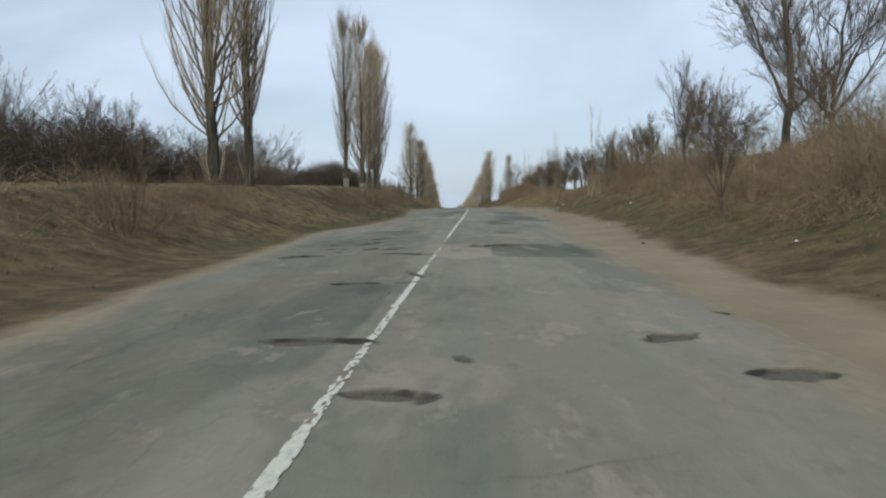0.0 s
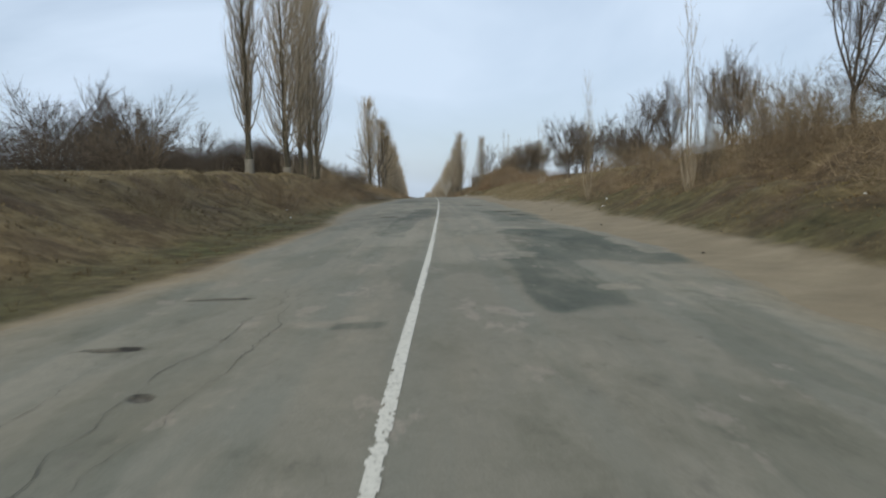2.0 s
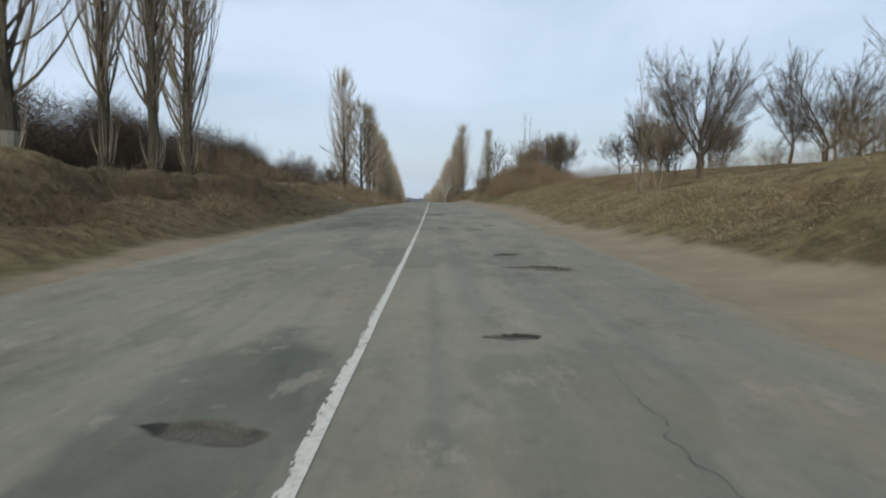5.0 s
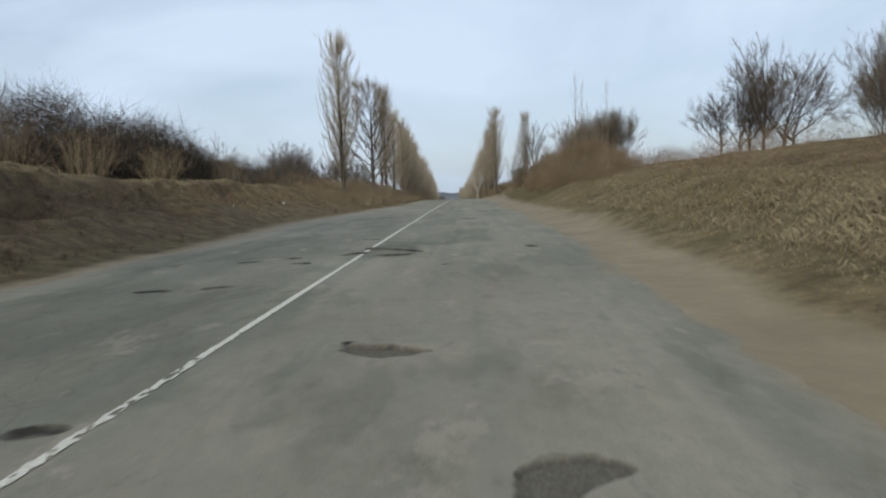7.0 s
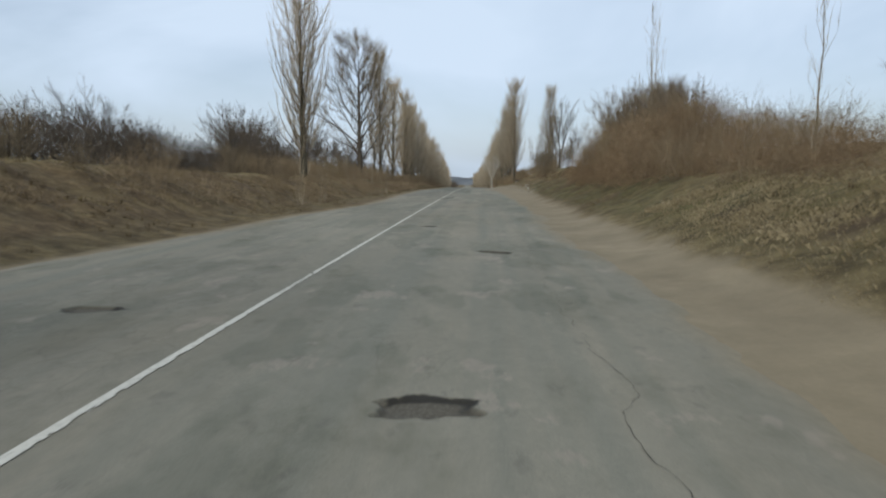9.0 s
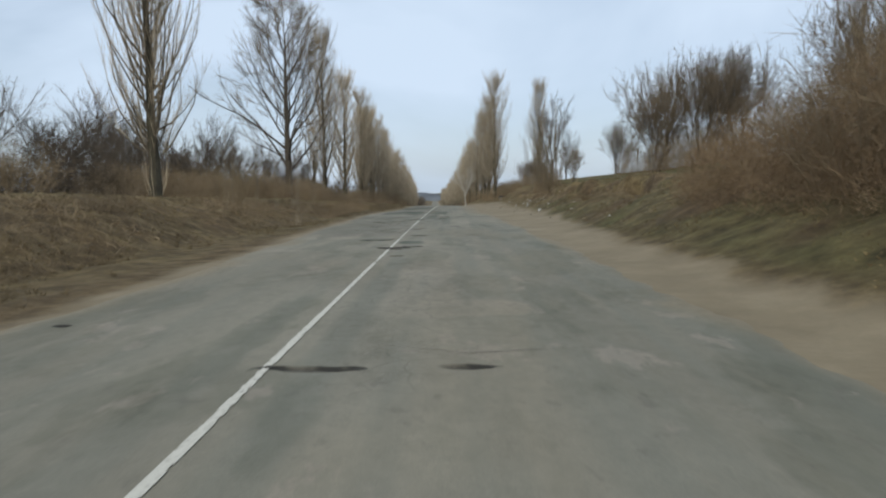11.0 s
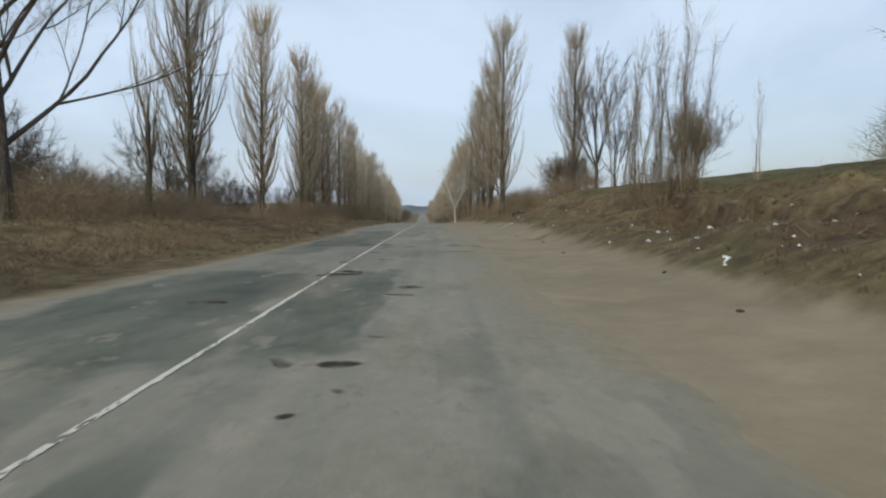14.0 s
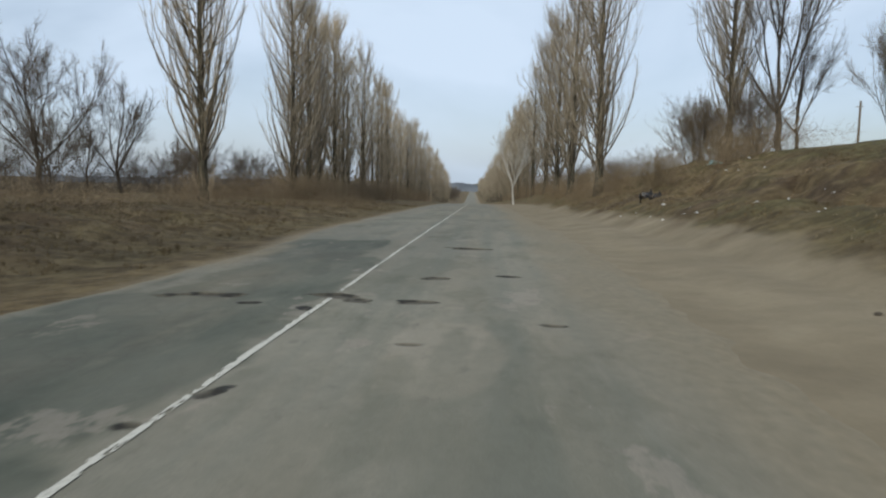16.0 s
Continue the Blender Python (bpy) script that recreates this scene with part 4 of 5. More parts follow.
def fork(w, p, d, length, radius, depth, spread, up, twigs, thin, shoot):
    """A limb that bends, then splits; the last orders carry long thin shoots all along."""
    r = w.r
    pts, way = [p], d
    for _ in range(3):
        way = (w.turn(way, 0.08) + Vector((0, 0, up))).normalized()
        pts.append(pts[-1] + way * length / 3)
    w.limb(pts + [pts[-1] + way * length * 0.12], [radius, radius * 0.86, radius * 0.74, radius * 0.6], 6 if radius > 0.07 else 4 if radius > 0.025 else 3)
    if depth < 3:
        for k in range(twigs + (twigs if depth == 0 else 0)):
            q, dd = along(pts, r.uniform(0.1, 1.0))
            dd = (w.turn(dd, 0.42) + Vector((0, 0, up + 0.1))).normalized()
            long = shoot * r.uniform(0.45, 1.25)
            w.fine.twig(q, dd, long, thin)
            for _ in range(2):
                w.fine.twig(q + dd * long * r.uniform(0.2, 0.7), w.turn(dd, 0.4), long * r.uniform(0.35, 0.65), thin * 0.75)
    if depth == 0:
        return
    count = r.choice((2, 3, 3))
    for k in range(count):
        q, dd = along(pts, 0.99 if k == 0 else r.uniform(0.35, 0.95))
        side = dd.cross(Vector((r.gauss(0, 1), r.gauss(0, 1), r.gauss(0, 1)))).normalized()
        nd = (dd + side * spread * (r.uniform(0.1, 0.45) if k == 0 else r.uniform(0.9, 1.6))).normalized()
        fork(w, q, nd, length * (r.uniform(0.78, 0.95) if k == 0 else r.uniform(0.6, 0.88)), radius * (0.68 if k == 0 else 0.46), depth - 1, spread, up, twigs, thin, shoot)


def broad_meshes(seed, high, depth=5, spread=0.5, up=0.1, twigs=5, trunk_part=0.22, thick=0.02, thin=0.009, bark_mat=None, twig_mat=None, stems=1, leader=False, reach=0.2):
    """A round-headed bare tree with a forked crown."""
    trunk, crown = Wood(seed), Wood(seed + 1)
    crown.fine = Wood(seed + 2)
    r = crown.r
    for s in range(stems):
        r0 = thick * high * (1 if stems == 1 else 0.6)
        foot = Vector((r.gauss(0, 0.25), r.gauss(0, 0.25), -0.3)) if stems > 1 else Vector((0, 0, -0.3))
        tilt = Vector((r.gauss(0, 0.22), r.gauss(0, 0.22), 1)).normalized() if stems > 1 else Vector((r.gauss(0, 0.05), r.gauss(0, 0.05), 1)).normalized()
        tall = high * (0.85 if leader else trunk_part) + 0.3
        stem = [foot + tilt * tall * i / 6 + Vector((r.gauss(0, 0.02), r.gauss(0, 0.02), 0)) * high * 0.16 * (i > 0) for i in range(7)]
        trunk.limb(stem, [r0 * 1.3] + [r0 * (1 - (0.9 if leader else 0.25) * i / 6) for i in range(1, 7)], 8)
        if leader:
            for n in range(26):
                h = 0.17 + 0.8 * (n / 26)
                p, d = along(stem, h)
                az = n * 2.4 + r.uniform(-0.4, 0.4)
                out = Vector((math.cos(az), math.sin(az), r.uniform(0.45, 0.8) + 0.9 * h)).normalized()
                fork(crown, p, out, high * reach * (1.12 - 0.8 * h), r0 * 0.36 * (1 - 0.8 * h) + 0.01, 3, spread, up, twigs, thin, high * 0.06)
        else:
            limbs = 5 if stems == 1 else 3
            for n in range(limbs):
                p, d = along(stem, 0.99 if n == 0 else r.uniform(0.62, 0.98))
                az = 2.4 * n + r.uniform(-0.5, 0.5)
                tilt_out = Vector((math.cos(az), math.sin(az), 0)) * spread * (0.4 if n == 0 else r.uniform(1.1, 2.1))
                fork(crown, p, (d + tilt_out).normalized(), high * r.uniform(0.19, 0.24), r0 * (0.62 if n == 0 else 0.45), depth - 2, spread, up, twigs, thin, high * 0.085)
    return trunk.mesh("tree_trunk", bark_mat or BARK_OAK), (crown.mesh("tree_branches", bark_mat or BARK_OAK), crown.fine.mesh("tree_twigs", twig_mat or TWIG_OAK))


def shrub_mesh(seed, high, wide, stems, twigs, mat, thin=0.007, upright=0.5, loose=1.0):
    """A many-stemmed leafless shrub."""
    w = Wood(seed)
    w.fine = Wood(seed + 1)
    r = w.r
    for n in range(stems):
        az, far_out = r.uniform(0, 6.28), math.sqrt(r.random())
        foot = Vector((math.cos(az), math.sin(az), 0)) * wide * 0.45 * far_out + Vector((0, 0, -0.15))
        lean = Vector((math.cos(az), math.sin(az), 0)) * (0.15 + 0.6 * far_out) * (1 - upright) + Vector((r.gauss(0, 0.16 * loose), r.gauss(0, 0.16 * loose), 1))
        lean.normalize()
        long = high * r.uniform(0.55, 1.05) * (1 - 0.25 * far_out)
        pts = [foot]
        way = lean
        for _ in range(4):
            way = w.turn(way, 0.13 * loose)
            pts.append(pts[-1] + way * long / 4)
        rad = thin * r.uniform(1.4, 2.6)
        w.limb(pts, [rad, rad * 0.85, rad * 0.65, rad * 0.45], 3)
        for k in range(twigs):
            p, d = along(pts, r.uniform(0.15, 0.98))
            dd = w.turn(d, 0.45 * loose)
            t = long * r.uniform(0.15, 0.42) * (0.3 + 0.7 * loose)
            w.fine.twig(p, dd, t, thin)
            for j in range(3):
                w.fine.twig(p + dd * t * r.uniform(0.2, 0.8), w.turn(dd, 0.5), t * r.uniform(0.35, 0.7), thin * 0.7)
    return w.mesh("shrub_stems", mat), w.fine.mesh("shrub_twigs", mat)


def place(ob, x, y, rz, size=1.0, tall=1.0, sink=0.0, tilt=0.0):
    """A copy at (x, y) on the ground, turned and scaled."""
    c = copy_thing(ob, pose(x + float(middle(y)), y, ground_z(x, y) - sink, tilt, 0, rz))
    c.scale = (size, size, size * tall)
    return c


rnd = random.Random(11)
POPLAR_LABEL = "tall leafless poplar with steep branches on the grass bank"
masters = []


def master(ob):
    masters.append(ob)
    return ob


poplars = [master(thing_of("poplar_tree", POPLAR_LABEL, "tree", "poplars along the road", *poplar_meshes(20 + 10 * n, 16, wd, br, tw + 3, ft, 0.0078, ln), "bare upright branches and twigs"))
           for n, (wd, br, tw, ft, ln) in enumerate([(2.3, 140, 13, .08, .012), (1.65, 120, 13, .1, -.01), (2.5, 140, 13, .035, .0), (2.1, 130, 13, .045, .008)])]
far_poplars = [master(thing_of("poplar_tree", POPLAR_LABEL, "tree", "poplars along the road", *poplar_meshes(80 + 10 * n, 16, wd, 76, 9, .02, 0.012), "bare upright branches and twigs")) for n, wd in enumerate((2.6, 3.0, 2.3))]
slim = master(thing_of("poplar_sapling", "slim young leafless poplar on the bank", "tree", "young poplars", *poplar_meshes(120, 8, .6, 15, 4, .2, 0.0055, 0, False, .34, BARK_SAPLING), "thin upright shoots"))
stump = master(thing_of("broken_poplar", "old poplar with a broken top and side shoots", "tree", "", *poplar_meshes(130, 11, 1.1, 26, 9, .12, 0.011, 0, True), "upright side shoots"))
oaks = [master(thing_of("bare_tree", "leafless round-headed tree with forked branches", "tree", "bare trees behind the banks", *broad_meshes(140 + 10 * n, 8, 6, sp, up, tw, tp, .019, .006), "bare forked branches"))
        for n, (sp, tw, tp, up) in enumerate([(.52, 5, .2, .05), (.42, 3, .22, .08), (.62, 5, .16, .03)])]
leaders = [master(thing_of("large_bare_tree", "large leafless tree with a straight trunk and spreading limbs", "tree", "", *broad_meshes(180 + 10 * n, 16, 5, .42, .045, 5, .2, .0175, .006, None, TWIG_TAN, 1, True, .175), "bare spreading branches")) for n in range(1)]
multi = master(thing_of("multi_stemmed_tree", "leafless tree with several stems from one root", "tree", "bare trees behind the banks", *broad_meshes(210, 6, 5, .42, .08, 4, .12, .013, .0055, None, TWIG_BROWN, 6), "bare twiggy branches"))
birch = master(thing_of("birch_tree", "pale leafless tree with whitish bark beside the road", "tree", "", *broad_meshes(230, 9, 5, .4, .1, 2, .3, .014, .012, BARK_BIRCH, BARK_BIRCH), "whitish bare branches"))
shrubs = [master(thing_of("shrub", lab, "shrub", "shrubs on the banks", None, shrub_mesh(250 + 10 * n, hi, wi, st, tw, mt, th, upr), "tangle of bare twigs"))
          for n, (lab, hi, wi, st, tw, mt, th, upr) in enumerate([("leafless brown shrub on the bank", 2.6, 2.6, 50, 12, TWIG_SHRUB, .0055, .35), ("leafless reddish-brown thicket shrub", 3.2, 3.0, 54, 12, TWIG_SHRUB, .0055, .5),
                                                                  ("leafless tan shrub with upright shoots", 3.0, 2.0, 46, 12, TWIG_TAN, .0055, .75), ("low leafless brown shrub", 1.4, 1.8, 44, 7, TWIG_SHRUB, .0045, .2)])]



def sapling_clump():
    """A clump of thin upright saplings, each stem with its own shoots."""
    top = tagged(new("poplar_sapling_clump"), "clump of thin upright leafless saplings on the bank", "tree", "young poplars")
    g = random.Random(333)
    for n in range(18):
        stems, shoots = shrub_mesh(330 + 2 * n, g.uniform(6.2, 8.2), 0.1, 1, 30, BARK_SAPLING, .0065, .97, .34)
        stem = part("stem", stems, top)
        az, out = g.uniform(0, 6.28), 0.95 * math.sqrt(g.random())
        stem.matrix_basis = pose(math.cos(az) * out, math.sin(az) * out, 0, g.gauss(0, 4), g.gauss(0, 4), 0)
        part("crown", shoots, stem, "thin bare shoots")
    return top


clump = master(sapling_clump())

# poplars on the left bank, then the avenue
for x, y, high, kind, size in [(-10.4, 48.2, 18, 0, 1.1), (-10.6, 53.4, 17.5, 1, 1.05), (-10.4, 79.0, 14.4, 1, .85), (-10.6, 89.6, 16.8, 0, 1), (-10.7, 95.2, 15.5, 1, .95), (-10.7, 99.3, 16.5, 1, 1.0), (-10.8, 103.6, 16.5, 3, 1.0),
                               (-11.6, 168.8, 16.6, 0, 1.1), (-12.1, 214.7, 18.2, 0, 1.1), (-12.6, 233.2, 16.8, 0, 1.15), (-12.2, 248.8, 17.2, 2, 1.15), (-12.3, 254.0, 15.5, 3, 1.15), (-12.6, 258.5, 15.0, 3, 1.1), (-12.2, 263.6, 16.5, 2, 1.15)]:
    place(poplars[kind], x, y, rnd.uniform(0, 360), size * 1.0, high / 16 / size)
for x, y, high, kind, size in [(8.0, 238.2, 17.0, 2, 1.05), (7.9, 249.5, 15.5, 3, 1.15), (7.8, 258.0, 14.5, 2, 1.1), (8.0, 270.0, 15.0, 3, 1.1), (13.8, 234.5, 13.5, 0, .85)]:
    place(poplars[kind], x, y, rnd.uniform(0, 360), size, high / 16 / size)
for n in range(48):
    y = 268 + 4.6 * n + max(0, n - 26) * 3.4
    place(far_poplars[n % 3], -12.2 + rnd.uniform(-.5, .5), y + rnd.uniform(-1.2, 1.2), rnd.uniform(0, 360), rnd.uniform(.85, 1.05), rnd.uniform(.85, 1.08))
for n in range(70):
    y = 284 + 4.8 * n + max(0, n - 24) * 3.4 + max(0, n - 42) * 8
    place(far_poplars[(n + 1) % 3], 8.0 + rnd.uniform(-.5, .5), y + rnd.uniform(-1.2, 1.2), rnd.uniform(0, 360), rnd.uniform(.85, 1.05), rnd.uniform(.74, .96))
for x, y, size in [(11.2, 153.5, 1.05), (12.3, 157.0, 1.0)]:
    place(slim, x, y, 40 * x, size)
for n in range(14):
    place(oaks[n % 3], -9 - rnd.random() * 5, 578 + 11 * n + rnd.uniform(-3, 3), rnd.uniform(0, 360), rnd.uniform(.85, 1.2))
place(stump, -12.1, 208.7, 40)
place(leaders[0], -11.9, 196.6, 30, 1.12)
place(birch, 5.4, 279, 200, 1.0)
place(clump, 9.2, 199.6, 10, 1.0); place(clump, 9.9, 197.9, 120, 1.05); place(slim, 9.5, 200.6, 200, .8); place(slim, 10.6, 198.6, 300, .85)
place(slim, 11.2, 194.3, 70, .36); place(slim, 11.8, 195.4, 170, .33)
place(slim, 8.4, 98.1, 15, .62); place(slim, 8.9, 98.9, 115, .5); place(slim, 8.3, 95.6, 215, .6); place(slim, 8.0, 37.2, 300, .3); place(slim, 8.3, 37.9, 200, .25); place(slim, 6.5, 70.2, 33, .66); place(slim, 6.6, 70.3, 150, .56); place(clump, 8.9, 63.2, 80, .62); place(shrubs[1], 6.9, 70.4, 10, .55); place(slim, 9.2, 129.8, 80, .55, 1.1); place(slim, 7.6, 61.0, 60, .7); place(slim, 8.3, 62.6, 160, .66)
place(slim, -5.4, 143.8, 20, .46); place(slim, -5.6, 144.1, 220, .4); place(slim, -4.8, 145.6, 90, .3); place(slim, -5.2, 146.4, 10, .28); place(slim, -4.7, 165.6, 130, .3); place(slim, -4.9, 167.0, 250, .28)
for x, y, s in [(-7.6, 166, .4), (-8.4, 169.5, .34), (-7.2, 172.5, .3), (-8.8, 175, .4), (-7.8, 179, .36), (-8.6, 184, .42), (-7.5, 188, .33), (-8.9, 191.5, .45)]:
    place(slim, x, y, 70 * x, s)

def limewash(tree, r, high):
    w = Wood(5)
    w.limb([Vector((0, 0, -0.1)), Vector((0.01, 0, high * 0.5)), Vector((0, 0, high)), Vector((0, 0, high + 0.01))], [r * 1.12, r * 1.04, r * 1.0], 12)
    part("limewash", w.mesh("limewash", LIME), tree, "whitewashed foot of the trunk")


for ob in list(scene.collection.objects):
    if ob.name.startswith("poplar_tree") and ob not in masters and any(abs(ob.location.y - y) < 0.5 for y in (79.0, 89.6, 214.7)):
        limewash(ob, 0.275, 0.95 if ob.location.y < 150 else 0.5)

# right side: trees above the bank
for x, y, kind, size in [(15.0, 51.8, 1, 1.4), (19.5, 56.5, 0, 1.25), (13.7, 56.7, 2, .6), (7.3, 37.4, 1, .26), (13.6, 62.6, 1, .68), (14.5, 75.0, 1, .5), (14.2, 107.0, 0, .74), (15.7, 98.2, 2, .52), (13.5, 85.5, 1, .58), (17.5, 104.5, 1, .6), (12.2, 77.0, 1, .5), (21, 108, 2, .55), (24, 112, 1, .5), (17.5, 99, 2, .5), (17.4, 93.1, 1, .72), (11.1, 99.2, 0, .6),
                         (20, 70.0, 2, .6), (22, 92.0, 1, .55), (15.2, 232.0, 1, 1.1), (17.8, 236.0, 1, .7), (20.5, 137.5, 1, .8), (22.5, 139, 0, .9), (24, 141, 2, .85), (21.5, 142, 1, .85), (18.6, 139.5, 0, .62), (20.4, 141, 2, .7)]:
    place(oaks[kind], x, y, rnd.uniform(0, 360), size, rnd.uniform(.95, 1.3))
for x, y, size in [(26.5, 243, 1.6), (23, 128, 1.0), (14.4, 113.0, .6), (16.4, 189.6, 1.15), (17.9, 192, 1.5), (19.6, 190, 1.6), (21.4, 192.6, 1.6), (23.4, 191, 1.5), (26, 133, .9), (28, 138, 1.0), (14.2, 241, .75), (13.2, 204.5, .62), (12.0, 233, .6), (13.0, 228.5, .6), (11.5, 154.5, .8), (13.2, 157, .85),
                   (13.2, 71.0, .7), (12.0, 52.0, .75), (13.5, 45.0, .8), (11.5, 103.0, .5)]:
    place(multi, x, y, rnd.uniform(0, 360), size, 1.15)

# left side: wood behind the poplars
for n in range(46):
    y = 22 + 4.6 * n + rnd.uniform(-2, 2)
    x = -21 - rnd.random() * 14
    place(oaks[n % 3], x, y, rnd.uniform(0, 360), rnd.uniform(.75, 1.15) * (1.0 if y < 125 else .72))
for x, y, kind, size in [(-33, 110, 2, 1.0), (-30, 102, 0, .85), (-19.5, 230.5, 0, 1.1), (-20.0, 239, 1, .85), (-18.0, 229, 0, .6), (-23, 190, 0, .95), (-19.5, 196, 2, .88), (-21.5, 184, 1, .9), (-18.5, 203, 0, .82), (-20, 176, 2, .85), (-16.0, 196, 0, .6), (-16.2, 190, 1, .78), (-15.0, 200, 2, .6), (-18, 180, 2, .6), (-16.5, 205, 1, .6), (-17.5, 172, 0, .55), (-15, 162, 1, .6)]:
    place(oaks[kind], x, y, rnd.uniform(0, 360), size)


for n in range(26):
    y = 208 + 4.4 * n + rnd.uniform(-2, 2)
    place(oaks[n % 3], -21 - rnd.random() * 13, y, rnd.uniform(0, 360), rnd.uniform(.55, .85))


def thicket(count, x0, x1, y0, y1, kinds, lo, hi):
    for _ in range(count):
        place(shrubs[rnd.choice(kinds)], rnd.uniform(x0, x1), rnd.uniform(y0, y1), rnd.uniform(0, 360), rnd.uniform(lo, hi), rnd.uniform(.85, 1.15))


thicket(12, -24, -15, 50, 128, (0, 1, 1), .8, 1.1)
thicket(10, -16, -11.5, 104, 165, (0, 1, 2), .7, 1.1)
thicket(12, -9.5, -6.2, 124, 168, (0, 2, 3), .3, .55)
thicket(30, -17, -12.2, 165, 214, (0, 1, 2), .5, 1.0)
thicket(6, -13.5, -10, 236, 262, (0, 3, 3), .5, .8)
thicket(10, -8.8, -5.8, 24, 118, (3, 3, 0), .4, .75)
thicket(22, 8.6, 14, 26, 62, (0, 0, 1, 3), .55, .95)
thicket(7, 9.5, 13.5, 62, 80, (0, 2, 3), .4, .7)
thicket(10, 12, 19, 30, 80, (1, 2), .8, 1.1)
thicket(7, 11.5, 16, 76, 110, (0, 3, 2), .45, .8)
thicket(12, 7.8, 10.6, 129, 146, (0, 1, 1), .45, .65)
thicket(16, 8.0, 12.5, 143, 158, (0, 1, 2, 2), .75, 1.1)
thicket(8, 8.6, 13, 226, 262, (0, 2, 3), .6, .9)
thicket(22, -15, -9, 236, 350, (0, 1, 2), .7, 1.25)
thicket(12, 7.0, 12, 262, 360, (0, 1), .6, 1.1)
place(shrubs[1], 13.6, 234.2, 20, 1.25); place(shrubs[0], 14.2, 235.0, 90, 1.3); place(shrubs[1], 13.2, 235.4, 160, 1.1); place(shrubs[2], -6.9, 57.8, 20, .5); place(shrubs[0], -6.6, 33.2, 100, .75); place(shrubs[0], -7.4, 40.5, 10, .6)

for m in masters:
    for child in list(m.children_recursive):
        bpy.data.objects.remove(child)
    bpy.data.objects.remove(m)


# ---------------------------------------------------------------- undergrowth
def brush(count, x0, x1, y0, y1, high, seed, label, mat, bare=0.1, mound=2.4, coarse=1.0):
    """Dense tangles of thin bare twigs that stand in uneven mounds."""
    g = np.random.default_rng(seed)
    x, y = g.uniform(x0, x1, count), g.uniform(y0, y1, count)
    m = step(fbm(x / mound, y / (1.3 * mound), seed, 4), bare - 0.45, bare + 0.4)
    m = m * step(x, x0, x0 + 0.25 * (x1 - x0)) * (1 - step(x, x1 - 0.25 * (x1 - x0), x1)) * step(y, y0, y0 + 3) * (1 - step(y, y1 - 3, y1))
    ok = m > 0.06 + 0.3 * g.random(count)
    x, y, m = x[ok], y[ok], m[ok]
    n = len(x)
    top = high * (0.3 + 0.8 * m) * (0.85 + 0.3 * g.random(n))
    start = top * g.random(n) ** 1.15 * 0.82
    long = (0.3 + 0.45 * g.random(n)) * (0.5 + 0.35 * top)
    d = np.stack([g.normal(0, 0.62, n), g.normal(0, 0.62, n), 0.05 + 1.1 * g.random(n)], 1)
    d /= np.linalg.norm(d, axis=1)[:, None]
    w = coarse * g.uniform(0.0025, 0.0065, n)[:, None]
    az = g.uniform(0, 2 * np.pi, n)
    side = np.cross(d, np.stack([np.cos(az), np.sin(az), 0 * az], 1))
    side /= np.linalg.norm(side, axis=1)[:, None]
    p = np.stack([x + middle(y), y, land(x, y) + start - 0.03], 1)
    v = np.stack([p - side * w, p + side * w, p + d * long[:, None]], 1).reshape(-1, 3)
    f = np.arange(3 * n).reshape(-1, 3)
    ob = new("undergrowth", mesh_from("undergrowth", v.tolist(), f.tolist(), mat))
    return tagged(ob, label, "undergrowth", kind="stuff")


DARK_UNDER = "dark brown leafless scrub at the edge of a wood"
UNDER = "dense brown leafless undergrowth on the bank"
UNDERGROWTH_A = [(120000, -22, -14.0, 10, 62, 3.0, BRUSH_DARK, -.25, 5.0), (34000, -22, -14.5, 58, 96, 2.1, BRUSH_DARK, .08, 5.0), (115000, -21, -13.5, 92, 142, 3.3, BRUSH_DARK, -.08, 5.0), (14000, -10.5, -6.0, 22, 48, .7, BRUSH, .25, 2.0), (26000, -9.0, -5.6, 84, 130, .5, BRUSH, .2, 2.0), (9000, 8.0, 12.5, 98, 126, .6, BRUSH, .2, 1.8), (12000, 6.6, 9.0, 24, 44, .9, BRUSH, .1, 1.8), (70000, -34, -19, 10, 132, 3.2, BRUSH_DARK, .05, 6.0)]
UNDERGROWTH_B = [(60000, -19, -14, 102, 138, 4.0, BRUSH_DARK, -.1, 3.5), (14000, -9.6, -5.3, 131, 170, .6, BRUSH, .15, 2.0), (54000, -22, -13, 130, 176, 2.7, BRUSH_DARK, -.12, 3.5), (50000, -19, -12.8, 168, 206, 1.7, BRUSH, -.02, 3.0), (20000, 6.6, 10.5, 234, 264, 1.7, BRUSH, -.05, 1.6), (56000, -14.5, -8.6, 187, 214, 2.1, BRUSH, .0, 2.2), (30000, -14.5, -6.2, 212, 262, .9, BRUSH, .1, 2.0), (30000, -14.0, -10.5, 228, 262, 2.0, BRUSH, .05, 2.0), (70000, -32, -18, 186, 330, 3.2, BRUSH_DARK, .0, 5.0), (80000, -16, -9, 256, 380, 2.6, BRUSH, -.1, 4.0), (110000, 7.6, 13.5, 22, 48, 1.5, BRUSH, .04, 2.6)]
